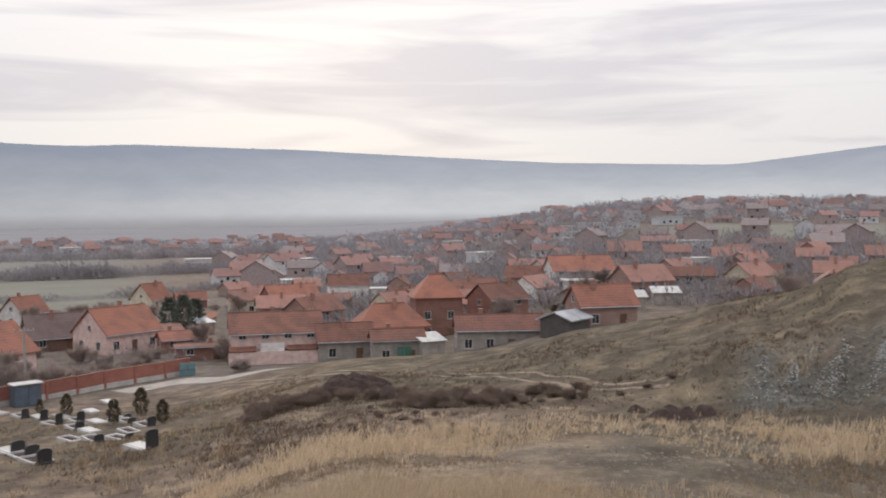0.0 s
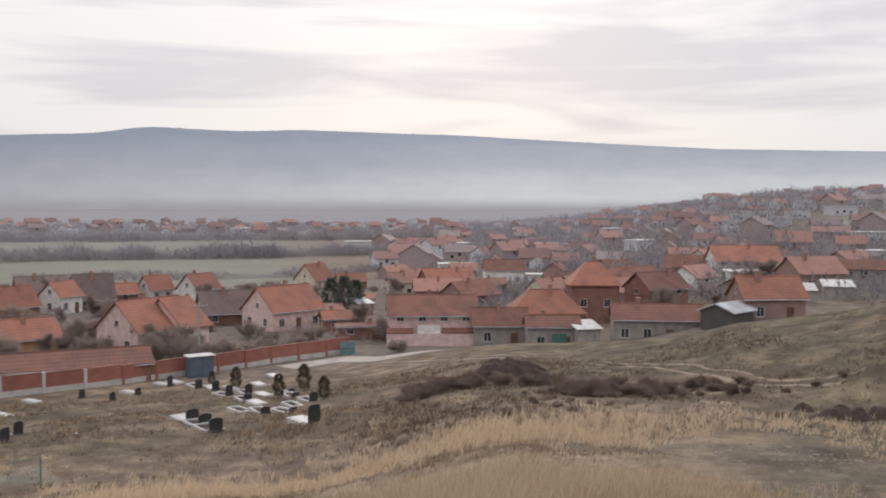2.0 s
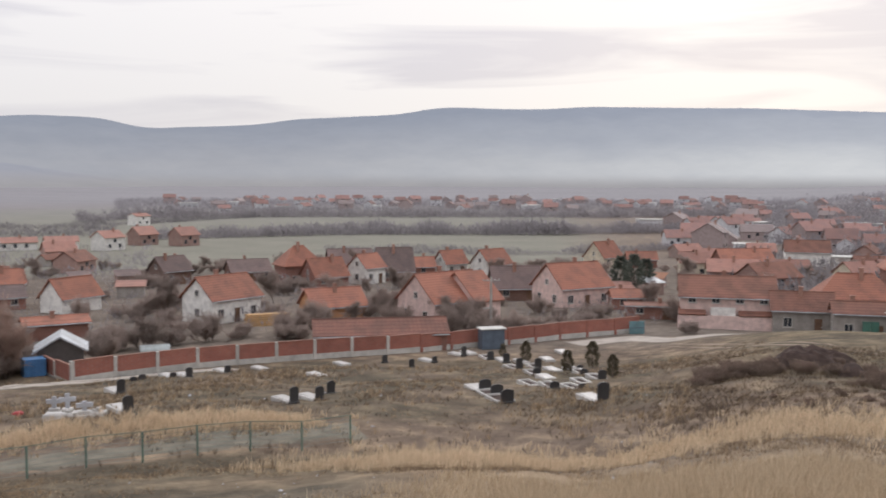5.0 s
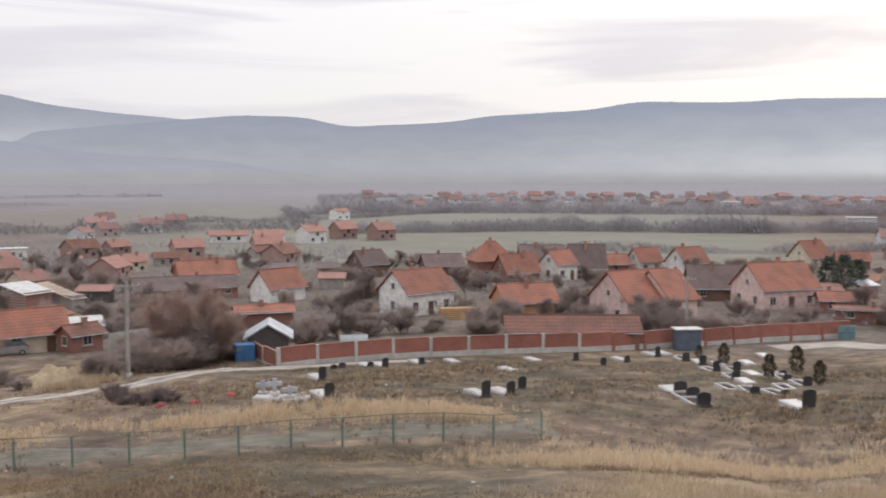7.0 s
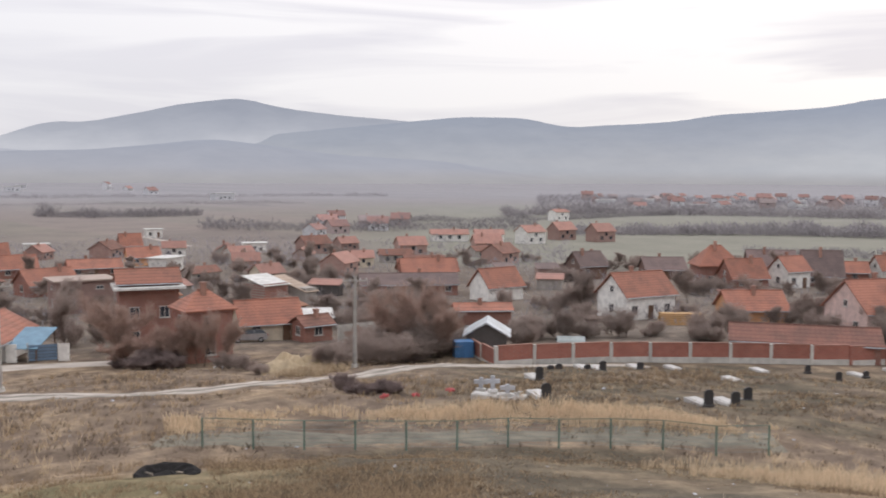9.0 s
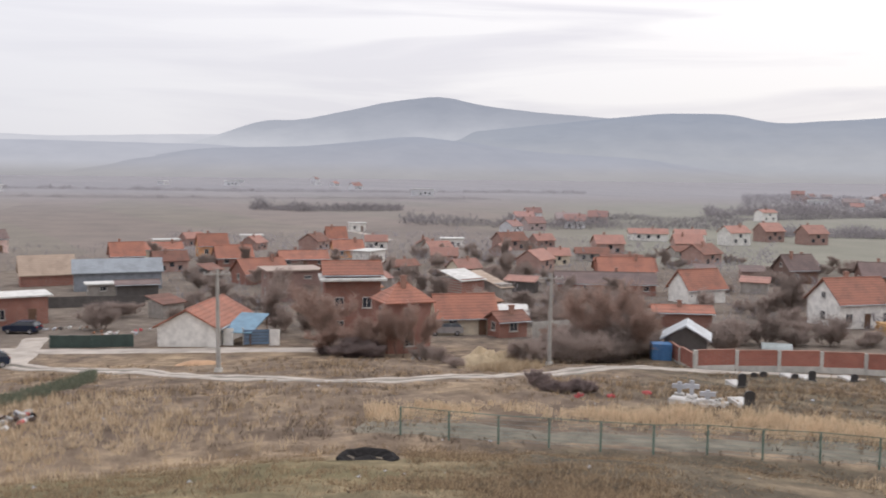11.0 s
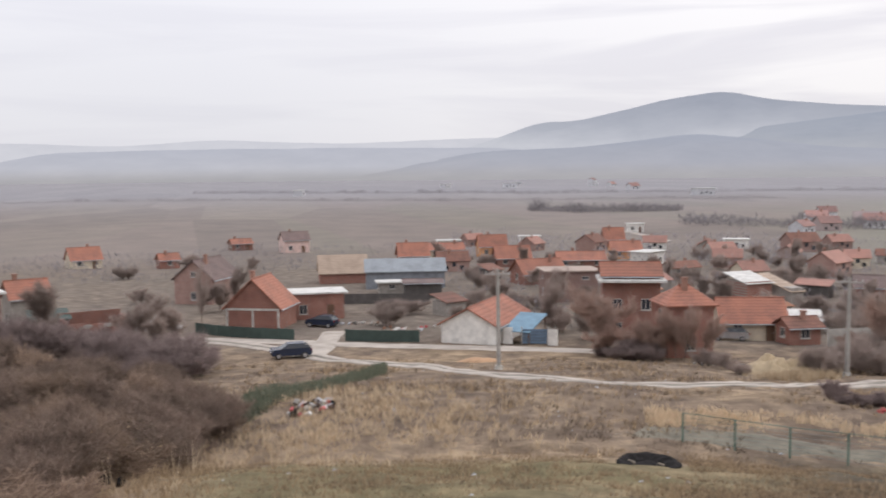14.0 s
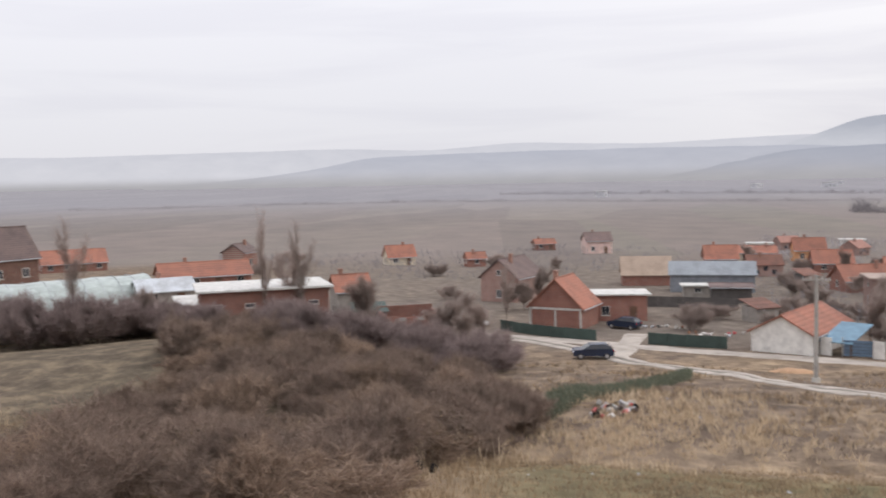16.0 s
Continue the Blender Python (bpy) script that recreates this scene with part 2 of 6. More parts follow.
M = {
    "pink": plain("pink_plaster", (0.70, 0.52, 0.47)), "white": plain("white_plaster", (0.76, 0.74, 0.70)),
    "orange": plain("orange_plaster", (0.62, 0.32, 0.16)), "cream": plain("cream_plaster", (0.62, 0.54, 0.42)),
    "grey": plain("grey_render", (0.34, 0.31, 0.28)), "dark": plain("dark_boards_and_shade", (0.10, 0.09, 0.085)),
    "zincwall": plain("sheet_cladding", (0.24, 0.26, 0.29), 0.5),
    "brick": brickwork("hollow_brick", (0.33, 0.15, 0.112), (0.28, 0.125, 0.095), (0.32, 0.27, 0.24)),
    "darkbrick": brickwork("weathered_brick", (0.22, 0.12, 0.09), (0.17, 0.09, 0.07), (0.20, 0.16, 0.14)),
    # midred, midbrick: red tile and brick with mid-distance haze painted in
    "midred": roofing("hazed_red_tile", (0.38, 0.20, 0.16), (0.29, 0.165, 0.135)), "midbrick": brickwork("hazed_brick", (0.37, 0.235, 0.20), (0.33, 0.205, 0.175), (0.36, 0.31, 0.285)),
    "shedred": roofing("brown_red_tile", (0.21, 0.095, 0.07), (0.15, 0.075, 0.058), 0.5), "sheetgrey": roofing("weathered_sheet", (0.30, 0.335, 0.37), (0.23, 0.255, 0.28), 0.3, 0.5, 0.2),
    "post_green": plain("faded_green_paint", (0.12, 0.19, 0.155), 0.6),
    "red": roofing("red_roof_tile", (0.36, 0.15, 0.10), (0.25, 0.115, 0.082)),
    "brown": roofing("brown_roof_tile", (0.23, 0.105, 0.075), (0.15, 0.075, 0.055)),
    "dark_roof": roofing("dark_roof_tile", (0.19, 0.135, 0.125), (0.135, 0.10, 0.095)),
    "zinc": roofing("zinc_sheet", (0.50, 0.54, 0.58), (0.36, 0.38, 0.40), 0.3, 0.45, 0.3),
    "tan": roofing("tan_roof_sheet", (0.46, 0.36, 0.28), (0.36, 0.28, 0.22)),
    "white_roof": plain("white_slab", (0.62, 0.61, 0.58)), "slab": plain("brown_slab", (0.42, 0.33, 0.28)),
    "concrete": plain("concrete", (0.40, 0.38, 0.35)), "pale_concrete": plain("pale_concrete", (0.52, 0.50, 0.46)),
    "glass": plain("window_glass", (0.04, 0.045, 0.055), 0.12, 0.1, vary=0.4, relief_=0), "frame": plain("window_frame", (0.55, 0.52, 0.48), 0.5),
    "wood": plain("dark_wood", (0.16, 0.09, 0.055), 0.7), "blue": plain("blue_paint", (0.07, 0.20, 0.42), 0.5),
    "bluesheet": plain("blue_sheet_roof", (0.17, 0.31, 0.42), 0.5), "green": plain("green_paint", (0.045, 0.072, 0.062), 0.6),
    "granite": plain("black_granite", (0.045, 0.043, 0.045), 0.4, 0.2), "marble": plain("pale_marble", (0.57, 0.55, 0.525), 0.5),
    "soil": plain("dug_soil", (0.075, 0.05, 0.042), 1.0, 0.4, 2.0, 9.0, relief_=0.8), "chimney": plain("chimney_brick", (0.36, 0.20, 0.15)),
    "road": plain("gravel_road", (0.44, 0.39, 0.34), 0.95, 0.3, 0.5, 5.0, relief_=0.6, vary=0), "gravel": plain("grey_gravel", (0.22, 0.198, 0.165), 0.95, 0.35, 0.6, 7.0, relief_=0.7, vary=0),
    "twig": twiggy("bare_twigs", (0.28, 0.225, 0.20), (0.45, 0.37, 0.33)), "cane": twiggy("dry_canes", (0.21, 0.15, 0.115), (0.42, 0.315, 0.24)), "bush": twiggy("bramble_twigs", (0.15, 0.11, 0.09), (0.38, 0.29, 0.235)),
    "redtwig": twiggy("reddish_twigs", (0.34, 0.235, 0.195), (0.52, 0.385, 0.325)), "mauve": twiggy("mauve_twigs", (0.215, 0.165, 0.155), (0.35, 0.28, 0.265)),
    "litterweed": twiggy("brown_weeds", (0.13, 0.095, 0.07), (0.30, 0.225, 0.155)), "weed": twiggy("dead_weeds", (0.10, 0.08, 0.065), (0.22, 0.17, 0.13)),
    "straw": twiggy("straw_blades", (0.46, 0.355, 0.24), (0.74, 0.60, 0.43)), "tuft": twiggy("dead_grass", (0.22, 0.16, 0.105), (0.46, 0.35, 0.23)),
    "spruce": twiggy("spruce_needles", (0.11, 0.125, 0.105), (0.19, 0.205, 0.17)), "conifer": twiggy("conifer_needles", (0.09, 0.08, 0.055), (0.18, 0.15, 0.105)), "bark": plain("bark", (0.14, 0.105, 0.085), 0.95, relief_=0.7),
    "film": plain("greenhouse_film", (0.42, 0.475, 0.455), 0.35), "plastic_red": plain("red_plastic", (0.5, 0.06, 0.07), 0.4),
    "car_paint": plain("dark_blue_car_paint", (0.02, 0.03, 0.06), 0.25, 0.1, relief_=0), "tyre": plain("tyre_rubber", (0.02, 0.02, 0.02), 0.9),
    "chrome": plain("wheel_metal", (0.5, 0.5, 0.52), 0.35, metal=0.8), "lamp_red": plain("red_lamp_glass", (0.45, 0.02, 0.02), 0.2),
    "fieldstone": plain("field_stone", (0.30, 0.26, 0.215), 0.95), "trodden": plain("trodden_earth", (0.29, 0.225, 0.165), 1.0, 0.3, 0.8, vary=0),
    "clay": plain("pale_clay", (0.42, 0.33, 0.215), 1.0, 0.25), "sand": plain("sand_heap", (0.52, 0.33, 0.20), 1.0, 0.2), "rust": plain("rusty_sheet", (0.30, 0.14, 0.08), 0.8),
    "bluestone": plain("blue_grey_stone", (0.115, 0.128, 0.122), 0.95, 0.35), "stonewhite": plain("pale_quarried_stone", (0.50, 0.52, 0.515), 0.9, 0.4, 1.5, 6.0, relief_=0.8),
}


def earth(name):
    """Ground cover: straw, moss-green turf, bare soil, stony patches, far fields and painted distance haze, after the
    masks in the mesh.
    """
    m, n, l, b = material(name)
    w1 = coords(n, l, "world", (1, 1, 1))
    big, mid, fine = noise_node(n, l, w1, 0.05, 5), noise_node(n, l, w1, 0.42, 5, 0.65), noise_node(n, l, w1, 3.4, 4, 0.7)

    def mask(key):
        a = n.new("ShaderNodeAttribute")
        a.attribute_name = key
        return a.outputs["Fac"]
    soil = ramp(n, l, mid, [(0.30, (0.095, 0.072, 0.058)), (0.5, (0.185, 0.142, 0.11)), (0.68, (0.33, 0.255, 0.18))])
    dry = ramp(n, l, mid, [(0.28, (0.17, 0.125, 0.085)), (0.48, (0.30, 0.225, 0.15)), (0.7, (0.47, 0.36, 0.245))])
    turf = ramp(n, l, mid, [(0.28, (0.105, 0.092, 0.055)), (0.5, (0.178, 0.154, 0.09)), (0.72, (0.31, 0.25, 0.15))])
    stone = ramp(n, l, fine, [(0.3, (0.085, 0.088, 0.082)), (0.55, (0.145, 0.148, 0.138)), (0.7, (0.28, 0.285, 0.27))])
    col = mix(n, l, mask("dry"), soil, dry)
    col = mix(n, l, mask("turf"), col, turf)
    col = mix(n, l, mask("garden"), col, ramp(n, l, mid, [(0.3, (0.135, 0.115, 0.10)), (0.55, (0.20, 0.17, 0.145)), (0.75, (0.29, 0.24, 0.195))]))
    col = mix(n, l, mask("heath"), col, ramp(n, l, mid, [(0.28, (0.07, 0.06, 0.046)), (0.5, (0.125, 0.105, 0.078)), (0.7, (0.24, 0.195, 0.135))]))
    col = mix(n, l, mask("stone"), col, stone)
    # ploughed and fallow strips of the plain
    strips = n.new("ShaderNodeTexVoronoi")
    strips.inputs["Scale"].default_value = 1.0
    l.new(coords(n, l, "world", (0.0035, 0.017, 0.0), (0, 0, radians(24))), strips.inputs["Vector"])
    sep = n.new("ShaderNodeSeparateColor")
    l.new(strips.outputs["Color"], sep.inputs[0])
    field = ramp(n, l, sep.outputs[0], [(0.0, (0.205, 0.18, 0.165)), (0.45, (0.24, 0.208, 0.19)), (0.75, (0.22, 0.20, 0.175)), (1.0, (0.27, 0.238, 0.215))])
    field = mix(n, l, 0.6, field, ramp(n, l, big, [(0.3, (0.75, 0.75, 0.78)), (0.7, (1.15, 1.12, 1.1))]), "MULTIPLY")
    col = mix(n, l, mask("field"), col, field)
    # far plain paled to mauve-grey: distance haze painted into the ground colour
    hazed_plain = mix(n, l, 0.5, ramp(n, l, sep.outputs[1], [(0.0, (0.24, 0.235, 0.25)), (0.5, (0.275, 0.265, 0.28)), (1.0, (0.305, 0.295, 0.305))]), ramp(n, l, big, [(0.3, (0.26, 0.26, 0.285)), (0.7, (0.305, 0.30, 0.32))]))
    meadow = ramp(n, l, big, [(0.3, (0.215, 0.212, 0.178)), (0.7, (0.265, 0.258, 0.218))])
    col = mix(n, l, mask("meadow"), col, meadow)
    col = mix(n, l, mask("pale"), col, hazed_plain)
    col = mix(n, l, 0.5, col, ramp(n, l, fine, [(0.28, (0.55, 0.53, 0.5)), (0.7, (1.25, 1.22, 1.18))]), "MULTIPLY")
    l.new(col, b.inputs["Base Color"])
    b.inputs["Roughness"].default_value = 1.0
    b.inputs["Specular IOR Level"].default_value = 0.1
    bump(n, l, b, fine, 0.7, 0.12)
    flat = n.new("ShaderNodeMath")
    flat.operation = "MULTIPLY_ADD"
    flat.inputs[1].default_value, flat.inputs[2].default_value = -0.7, 0.7
    l.new(mask("smooth"), flat.inputs[0])
    l.new(flat.outputs[0], n["Bump"].inputs["Strength"])
    return m


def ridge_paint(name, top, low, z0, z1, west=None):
    """Far wooded hill that glows, with valley mist painted into its colour to hide its foot; west: the tones of its
    western end, with thinner mist painted in.
    """
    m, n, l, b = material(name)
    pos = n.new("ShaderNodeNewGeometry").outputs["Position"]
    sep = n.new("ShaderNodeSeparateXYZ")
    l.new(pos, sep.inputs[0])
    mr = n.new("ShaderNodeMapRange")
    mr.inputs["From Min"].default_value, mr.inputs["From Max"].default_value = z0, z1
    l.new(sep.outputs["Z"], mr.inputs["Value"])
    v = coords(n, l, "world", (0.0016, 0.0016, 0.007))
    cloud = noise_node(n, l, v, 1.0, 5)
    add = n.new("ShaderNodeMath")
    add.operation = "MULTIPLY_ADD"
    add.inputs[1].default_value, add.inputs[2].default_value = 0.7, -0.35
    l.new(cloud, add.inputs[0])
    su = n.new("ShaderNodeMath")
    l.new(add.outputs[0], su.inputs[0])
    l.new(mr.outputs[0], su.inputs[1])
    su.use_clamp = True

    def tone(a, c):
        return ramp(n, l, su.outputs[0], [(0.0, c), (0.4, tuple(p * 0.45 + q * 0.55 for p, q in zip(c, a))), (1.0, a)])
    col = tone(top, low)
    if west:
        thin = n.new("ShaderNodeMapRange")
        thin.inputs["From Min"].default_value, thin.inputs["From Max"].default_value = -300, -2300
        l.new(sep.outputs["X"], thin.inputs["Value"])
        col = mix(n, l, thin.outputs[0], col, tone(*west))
    # the foot is painted towards the plain's hazy tone
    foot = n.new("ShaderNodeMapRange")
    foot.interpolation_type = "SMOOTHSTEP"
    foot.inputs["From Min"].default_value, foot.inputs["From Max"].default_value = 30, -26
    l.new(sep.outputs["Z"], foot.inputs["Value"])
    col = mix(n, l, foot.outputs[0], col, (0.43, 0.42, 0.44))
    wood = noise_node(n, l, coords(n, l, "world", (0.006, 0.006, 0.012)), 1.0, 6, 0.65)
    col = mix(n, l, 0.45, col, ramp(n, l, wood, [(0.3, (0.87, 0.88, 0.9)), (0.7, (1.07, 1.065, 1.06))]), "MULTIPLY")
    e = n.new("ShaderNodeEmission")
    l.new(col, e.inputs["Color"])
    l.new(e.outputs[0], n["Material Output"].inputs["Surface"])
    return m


# ---- mesh helpers ----
def part(name, bm, mat, parent=None, label=""):
    """Links a bmesh as one mesh object, under a thing or a part."""
    me = bpy.data.meshes.new(name)
    bm.to_mesh(me)
    bm.free()
    if mat:
        me.materials.append(mat)
    ob = new(name, me)
    if parent:
        ob.parent = parent
    if label:
        ob["label"] = label
    return ob


def from_lists(name, verts, faces, mat, parent=None, shade=False):
    me = bpy.data.meshes.new(name)
    me.from_pydata(verts, [], faces)
    if shade:
        me.polygons.foreach_set("use_smooth", [True] * len(me.polygons))
    me.update()
    if mat:
        me.materials.append(mat)
    ob = new(name, me)
    if parent:
        ob.parent = parent
    return ob


def box(bm, x0, x1, y0, y1, z0, z1, m=None, bevel=0.0):
    vs = [bm.verts.new((x, y, z)) for z in (z0, z1) for x, y in ((x0, y0), (x1, y0), (x1, y1), (x0, y1))]
    fs = [(3, 2, 1, 0), (4, 5, 6, 7), (0, 1, 5, 4), (1, 2, 6, 5), (2, 3, 7, 6), (3, 0, 4, 7)]
    faces = [bm.faces.new([vs[i] for i in f]) for f in fs]
    if bevel:
        es = list({e for f in faces for e in f.edges})
        r = bmesh.ops.bevel(bm, geom=es, offset=bevel, segments=1, affect="EDGES")
        vs = list({v for f in r["faces"] for v in f.verts} | {v for v in vs if v.is_valid})
    if m is not None:
        bmesh.ops.transform(bm, matrix=m, verts=vs)
    return bm


def tube(bm, a, b, r0, r1, n=6):
    a, b = Vector(a), Vector(b)
    q = (b - a).to_track_quat("Z", "Y")
    rings = []
    for p, r in ((a, r0), (b, r1)):
        rings.append([bm.verts.new(p + q @ Vector((r * math.cos(2 * math.pi * i / n), r * math.sin(2 * math.pi * i / n), 0))) for i in range(n)])
    for i in range(n):
        bm.faces.new((rings[0][i], rings[0][(i + 1) % n], rings[1][(i + 1) % n], rings[1][i]))
    bm.faces.new(rings[0][::-1])
    bm.faces.new(rings[1])
    return bm


def thing(name, place, heading, label, category, group="", kind=""):
    ob = new(name)
    ob.empty_display_size = 0.3
    ob.location = place
    ob.rotation_euler = (0, 0, radians(heading))
    return tagged(ob, label, category, group, kind)


# ---- the ground: one sheet to the horizon ----
def ground_sheet():
    azs = [-180 + 5 * i for i in range(29)] + [-36 + 0.42 * i for i in range(400)] + [132 + 4.0 * i for i in range(12)]
    rs = [0.5, 2, 4, 6, 8, 10] + [12 + 0.45 * i for i in range(96)] + [55.2 + 0.9 * i for i in range(90)]
    r = 137.0
    while r < 4900:
        rs.append(r)
        r *= 1.022
    rs.append(4900)
    verts, masks = [], []
    for d in rs:
        for az in azs:
            p = at(az, d)
            verts.append(p)
            k = d / SIZE
            nz = noise.noise(Vector((p.x * 0.05, p.y * 0.05, 2.0)))
            n2 = noise.noise(Vector((p.x * 0.16, p.y * 0.16, 5.0)))
            dry = (1 - smooth(36, 44, k)) * (0.55 + 0.9 * nz + 0.5 * n2) + smooth(38, 50, k) * (0.02 + 0.8 * nz + 0.6 * n2)
            dry *= 1 - 0.85 * smooth(84, 94, k) * (1 - smooth(210, 280, k)) * smooth(8, 16, az)
            dry *= 1 - 0.5 * (1 - smooth(-6, 12, az + 12 * nz)) * smooth(24, 30, k) * (1 - smooth(36, 46, k))
            turf = smooth(44, 54, az + 6 * n2) * (1 - smooth(34, 37, k + 3 * nz)) * (1 - smooth(92, 100, az)) * (0.9 + 0.35 * n2)
            stone = smooth(0.12, 0.3, nz + 0.5 * n2) * (1 - smooth(24, 33, k)) * (1 - smooth(30, 50, az))
            band = smooth(29, 31, k + 2 * n2) * (1 - smooth(33.5, 35.5, k + 2 * n2)) * (1 - smooth(26, 34, az))
            scree = (1 - smooth(-13, -8, az + 4 * nz)) * smooth(20, 24, k) * (1 - smooth(37, 39.5, k + n2))
            stone = max(0.2 * stone, min(0.2, max(band, scree) * (0.35 + 0.9 * n2 + 0.4 * nz)))
            cut = (1 - smooth(-17.5, -15, az + 3 * nz)) * smooth(43.5, 45, k + 1.5 * n2) * (1 - smooth(50, 53, k + 3 * nz))
            stone = max(stone, cut * min(0.8, 0.45 + 1.2 * n2))
            streaks_ = noise.noise(Vector((az * 0.16, k * 0.42, 9.0))) + 0.5 * noise.noise(Vector((az * 0.5, k * 1.1, 19.0)))
            hilltop = (1 - smooth(2, 12, az)) * smooth(52, 60, k) * (1 - smooth(90, 100, k))
            turf = max(turf, hilltop * (0.4 + 0.6 * nz))
            field = smooth(170, 260, k) * (0.35 + 0.65 * smooth(20, 34, az)) * smooth(-10, 10, az)
            meadow = smooth(185, 215, k) * (1 - smooth(620, 760, k)) * smooth(13, 19, az - 0.006 * k) * (1 - smooth(50, 62, az))
            heath = (1 - smooth(0, 16, az + 5 * n2)) * smooth(43, 52, k + 4 * n2) * (1 - smooth(92, 104, k)) * (0.8 + 0.5 * nz)
            heath = max(heath, 0.95 * smooth(8, 16, az) * (1 - smooth(46, 58, az)) * smooth(45, 50, k) * (1 - smooth(80, 90, k)) * (0.7 + 0.8 * n2), 0.75 * (1 - smooth(-12, 4, az + 10 * nz)) * (1 - smooth(36, 44, k)) * (0.6 + 0.9 * n2))
            heath = max(0, heath * (1.25 + 1.1 * streaks_))
            heath = max(heath, (1 - smooth(-12, -6, az)) * smooth(24, 28, k) * (1 - smooth(60, 75, k)) * (0.95 + 0.8 * streaks_))
            heath = max(heath, 0.95 * (1 - smooth(-20.5, -18.5, az)) * smooth(54, 57, k) * (1 - smooth(92, 104, k)))
            heath = max(heath, smooth(27, 35, az) * (1 - smooth(56, 66, az)) * smooth(20, 24, k + 2 * n2) * (1 - smooth(40.5, 41.8, k)) * (0.95 + 0.6 * n2))
            heath = max(heath, 0.9 * smooth(95, 103, az) * smooth(40, 48, k) * (1 - smooth(100, 112, k)) * (0.75 + 0.8 * nz))
            slope_meadow = (1 - smooth(-14, -11, az)) * smooth(288, 300, k + 8 * nz) * (1 - smooth(340, 352, k + 10 * nz))
            meadow = max(meadow, slope_meadow)
            garden = (1 - slope_meadow) * smooth(88, 98, k + 4 * n2) * (0.9 + 0.4 * nz) * ((1 - smooth(200, 290, k)) * (1 - smooth(104, 112, az)) if az > 10 else (1 - smooth(700, 1100, k)) * 0.9)
            # weight of the painted haze, growing with distance
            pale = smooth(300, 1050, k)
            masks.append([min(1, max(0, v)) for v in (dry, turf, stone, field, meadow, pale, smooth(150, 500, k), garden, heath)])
    n = len(azs)
    faces = []
    for i in range(len(rs) - 1):
        for j in range(n):
            a, b = i * n + j, i * n + (j + 1) % n
            faces.append((a, b, b + n, a + n))
    faces.append(tuple(range(n))[::-1])
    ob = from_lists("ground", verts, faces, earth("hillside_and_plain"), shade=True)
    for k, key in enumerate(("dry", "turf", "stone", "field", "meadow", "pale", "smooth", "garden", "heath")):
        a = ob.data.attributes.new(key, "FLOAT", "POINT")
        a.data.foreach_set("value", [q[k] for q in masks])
    # faces look up
    if ob.data.polygons[0].normal.z < 0:
        ob.data.flip_normals()
    return tagged(ob, "dry winter hillside falling to a flat brown valley plain", "ground", kind="structure")


ground_sheet()


# ---- far hills ----
def ridge(name, dist, deep, profile, rough, mat, az0, az1, label):
    """A hill chain at that distance: its crest climbs by the profile (bearing, slope seen from the valley), with woods along the top."""
    verts, faces = [], []
    cols = int((az1 - az0) / 0.22)
    steps = 14
    for j in range(cols + 1):
        az = az0 + (az1 - az0) * j / cols
        s = along(az, profile)
        s = sum(along(az + q, profile) for q in (-0.9, -0.45, 0, 0.45, 0.9)) / 5
        top = dist * math.tan(radians(s)) + dist * 0.0011 * rough * (0.5 * noise.noise(Vector((az * 0.37, dist * 0.013, 0))) + 0.25 * noise.noise(Vector((az * 2.7, dist * 0.013, 4))) + 0.12 * noise.noise(Vector((az * 8.3, dist * 0.013, 8))))
        for i in range(steps + 1):
            u = i / steps
            d = dist - deep * (1 - u)
            fold = 1 - 0.16 * abs(noise.noise(Vector((az * 0.5, u * 3, dist * 0.013))))
            z = -45 + (top + 45) * (math.sin(u * math.pi / 2) ** 1.5) * (fold if u < 0.95 else 1)
            a = radians(az)
            verts.append((-d * math.sin(a), d * math.cos(a), z + EYE))
    for j in range(cols):
        for i in range(steps):
            a, b = j * (steps + 1) + i, (j + 1) * (steps + 1) + i
            faces.append((a, a + 1, b + 1, b))
    ob = from_lists(name, verts, faces, mat, shade=True)
    return tagged(ob, label, "hill", kind="structure")


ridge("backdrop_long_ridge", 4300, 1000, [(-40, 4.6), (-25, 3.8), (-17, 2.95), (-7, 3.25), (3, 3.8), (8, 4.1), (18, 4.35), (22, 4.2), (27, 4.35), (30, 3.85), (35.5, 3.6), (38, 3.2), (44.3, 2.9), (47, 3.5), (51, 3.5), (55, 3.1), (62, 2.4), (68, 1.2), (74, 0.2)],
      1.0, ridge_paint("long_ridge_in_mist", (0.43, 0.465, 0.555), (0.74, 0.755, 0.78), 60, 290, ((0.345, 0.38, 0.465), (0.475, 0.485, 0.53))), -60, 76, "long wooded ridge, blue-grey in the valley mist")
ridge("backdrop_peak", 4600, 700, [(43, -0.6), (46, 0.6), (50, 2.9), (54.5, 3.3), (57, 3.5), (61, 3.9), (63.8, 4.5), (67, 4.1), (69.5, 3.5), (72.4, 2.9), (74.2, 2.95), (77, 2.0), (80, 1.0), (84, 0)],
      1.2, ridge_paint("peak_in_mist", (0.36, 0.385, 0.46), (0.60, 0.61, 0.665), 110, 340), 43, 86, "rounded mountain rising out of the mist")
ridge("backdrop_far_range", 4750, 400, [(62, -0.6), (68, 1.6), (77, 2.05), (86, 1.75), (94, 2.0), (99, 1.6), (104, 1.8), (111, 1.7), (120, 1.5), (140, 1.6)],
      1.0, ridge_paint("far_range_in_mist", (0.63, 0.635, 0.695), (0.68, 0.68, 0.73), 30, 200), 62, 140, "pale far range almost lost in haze")
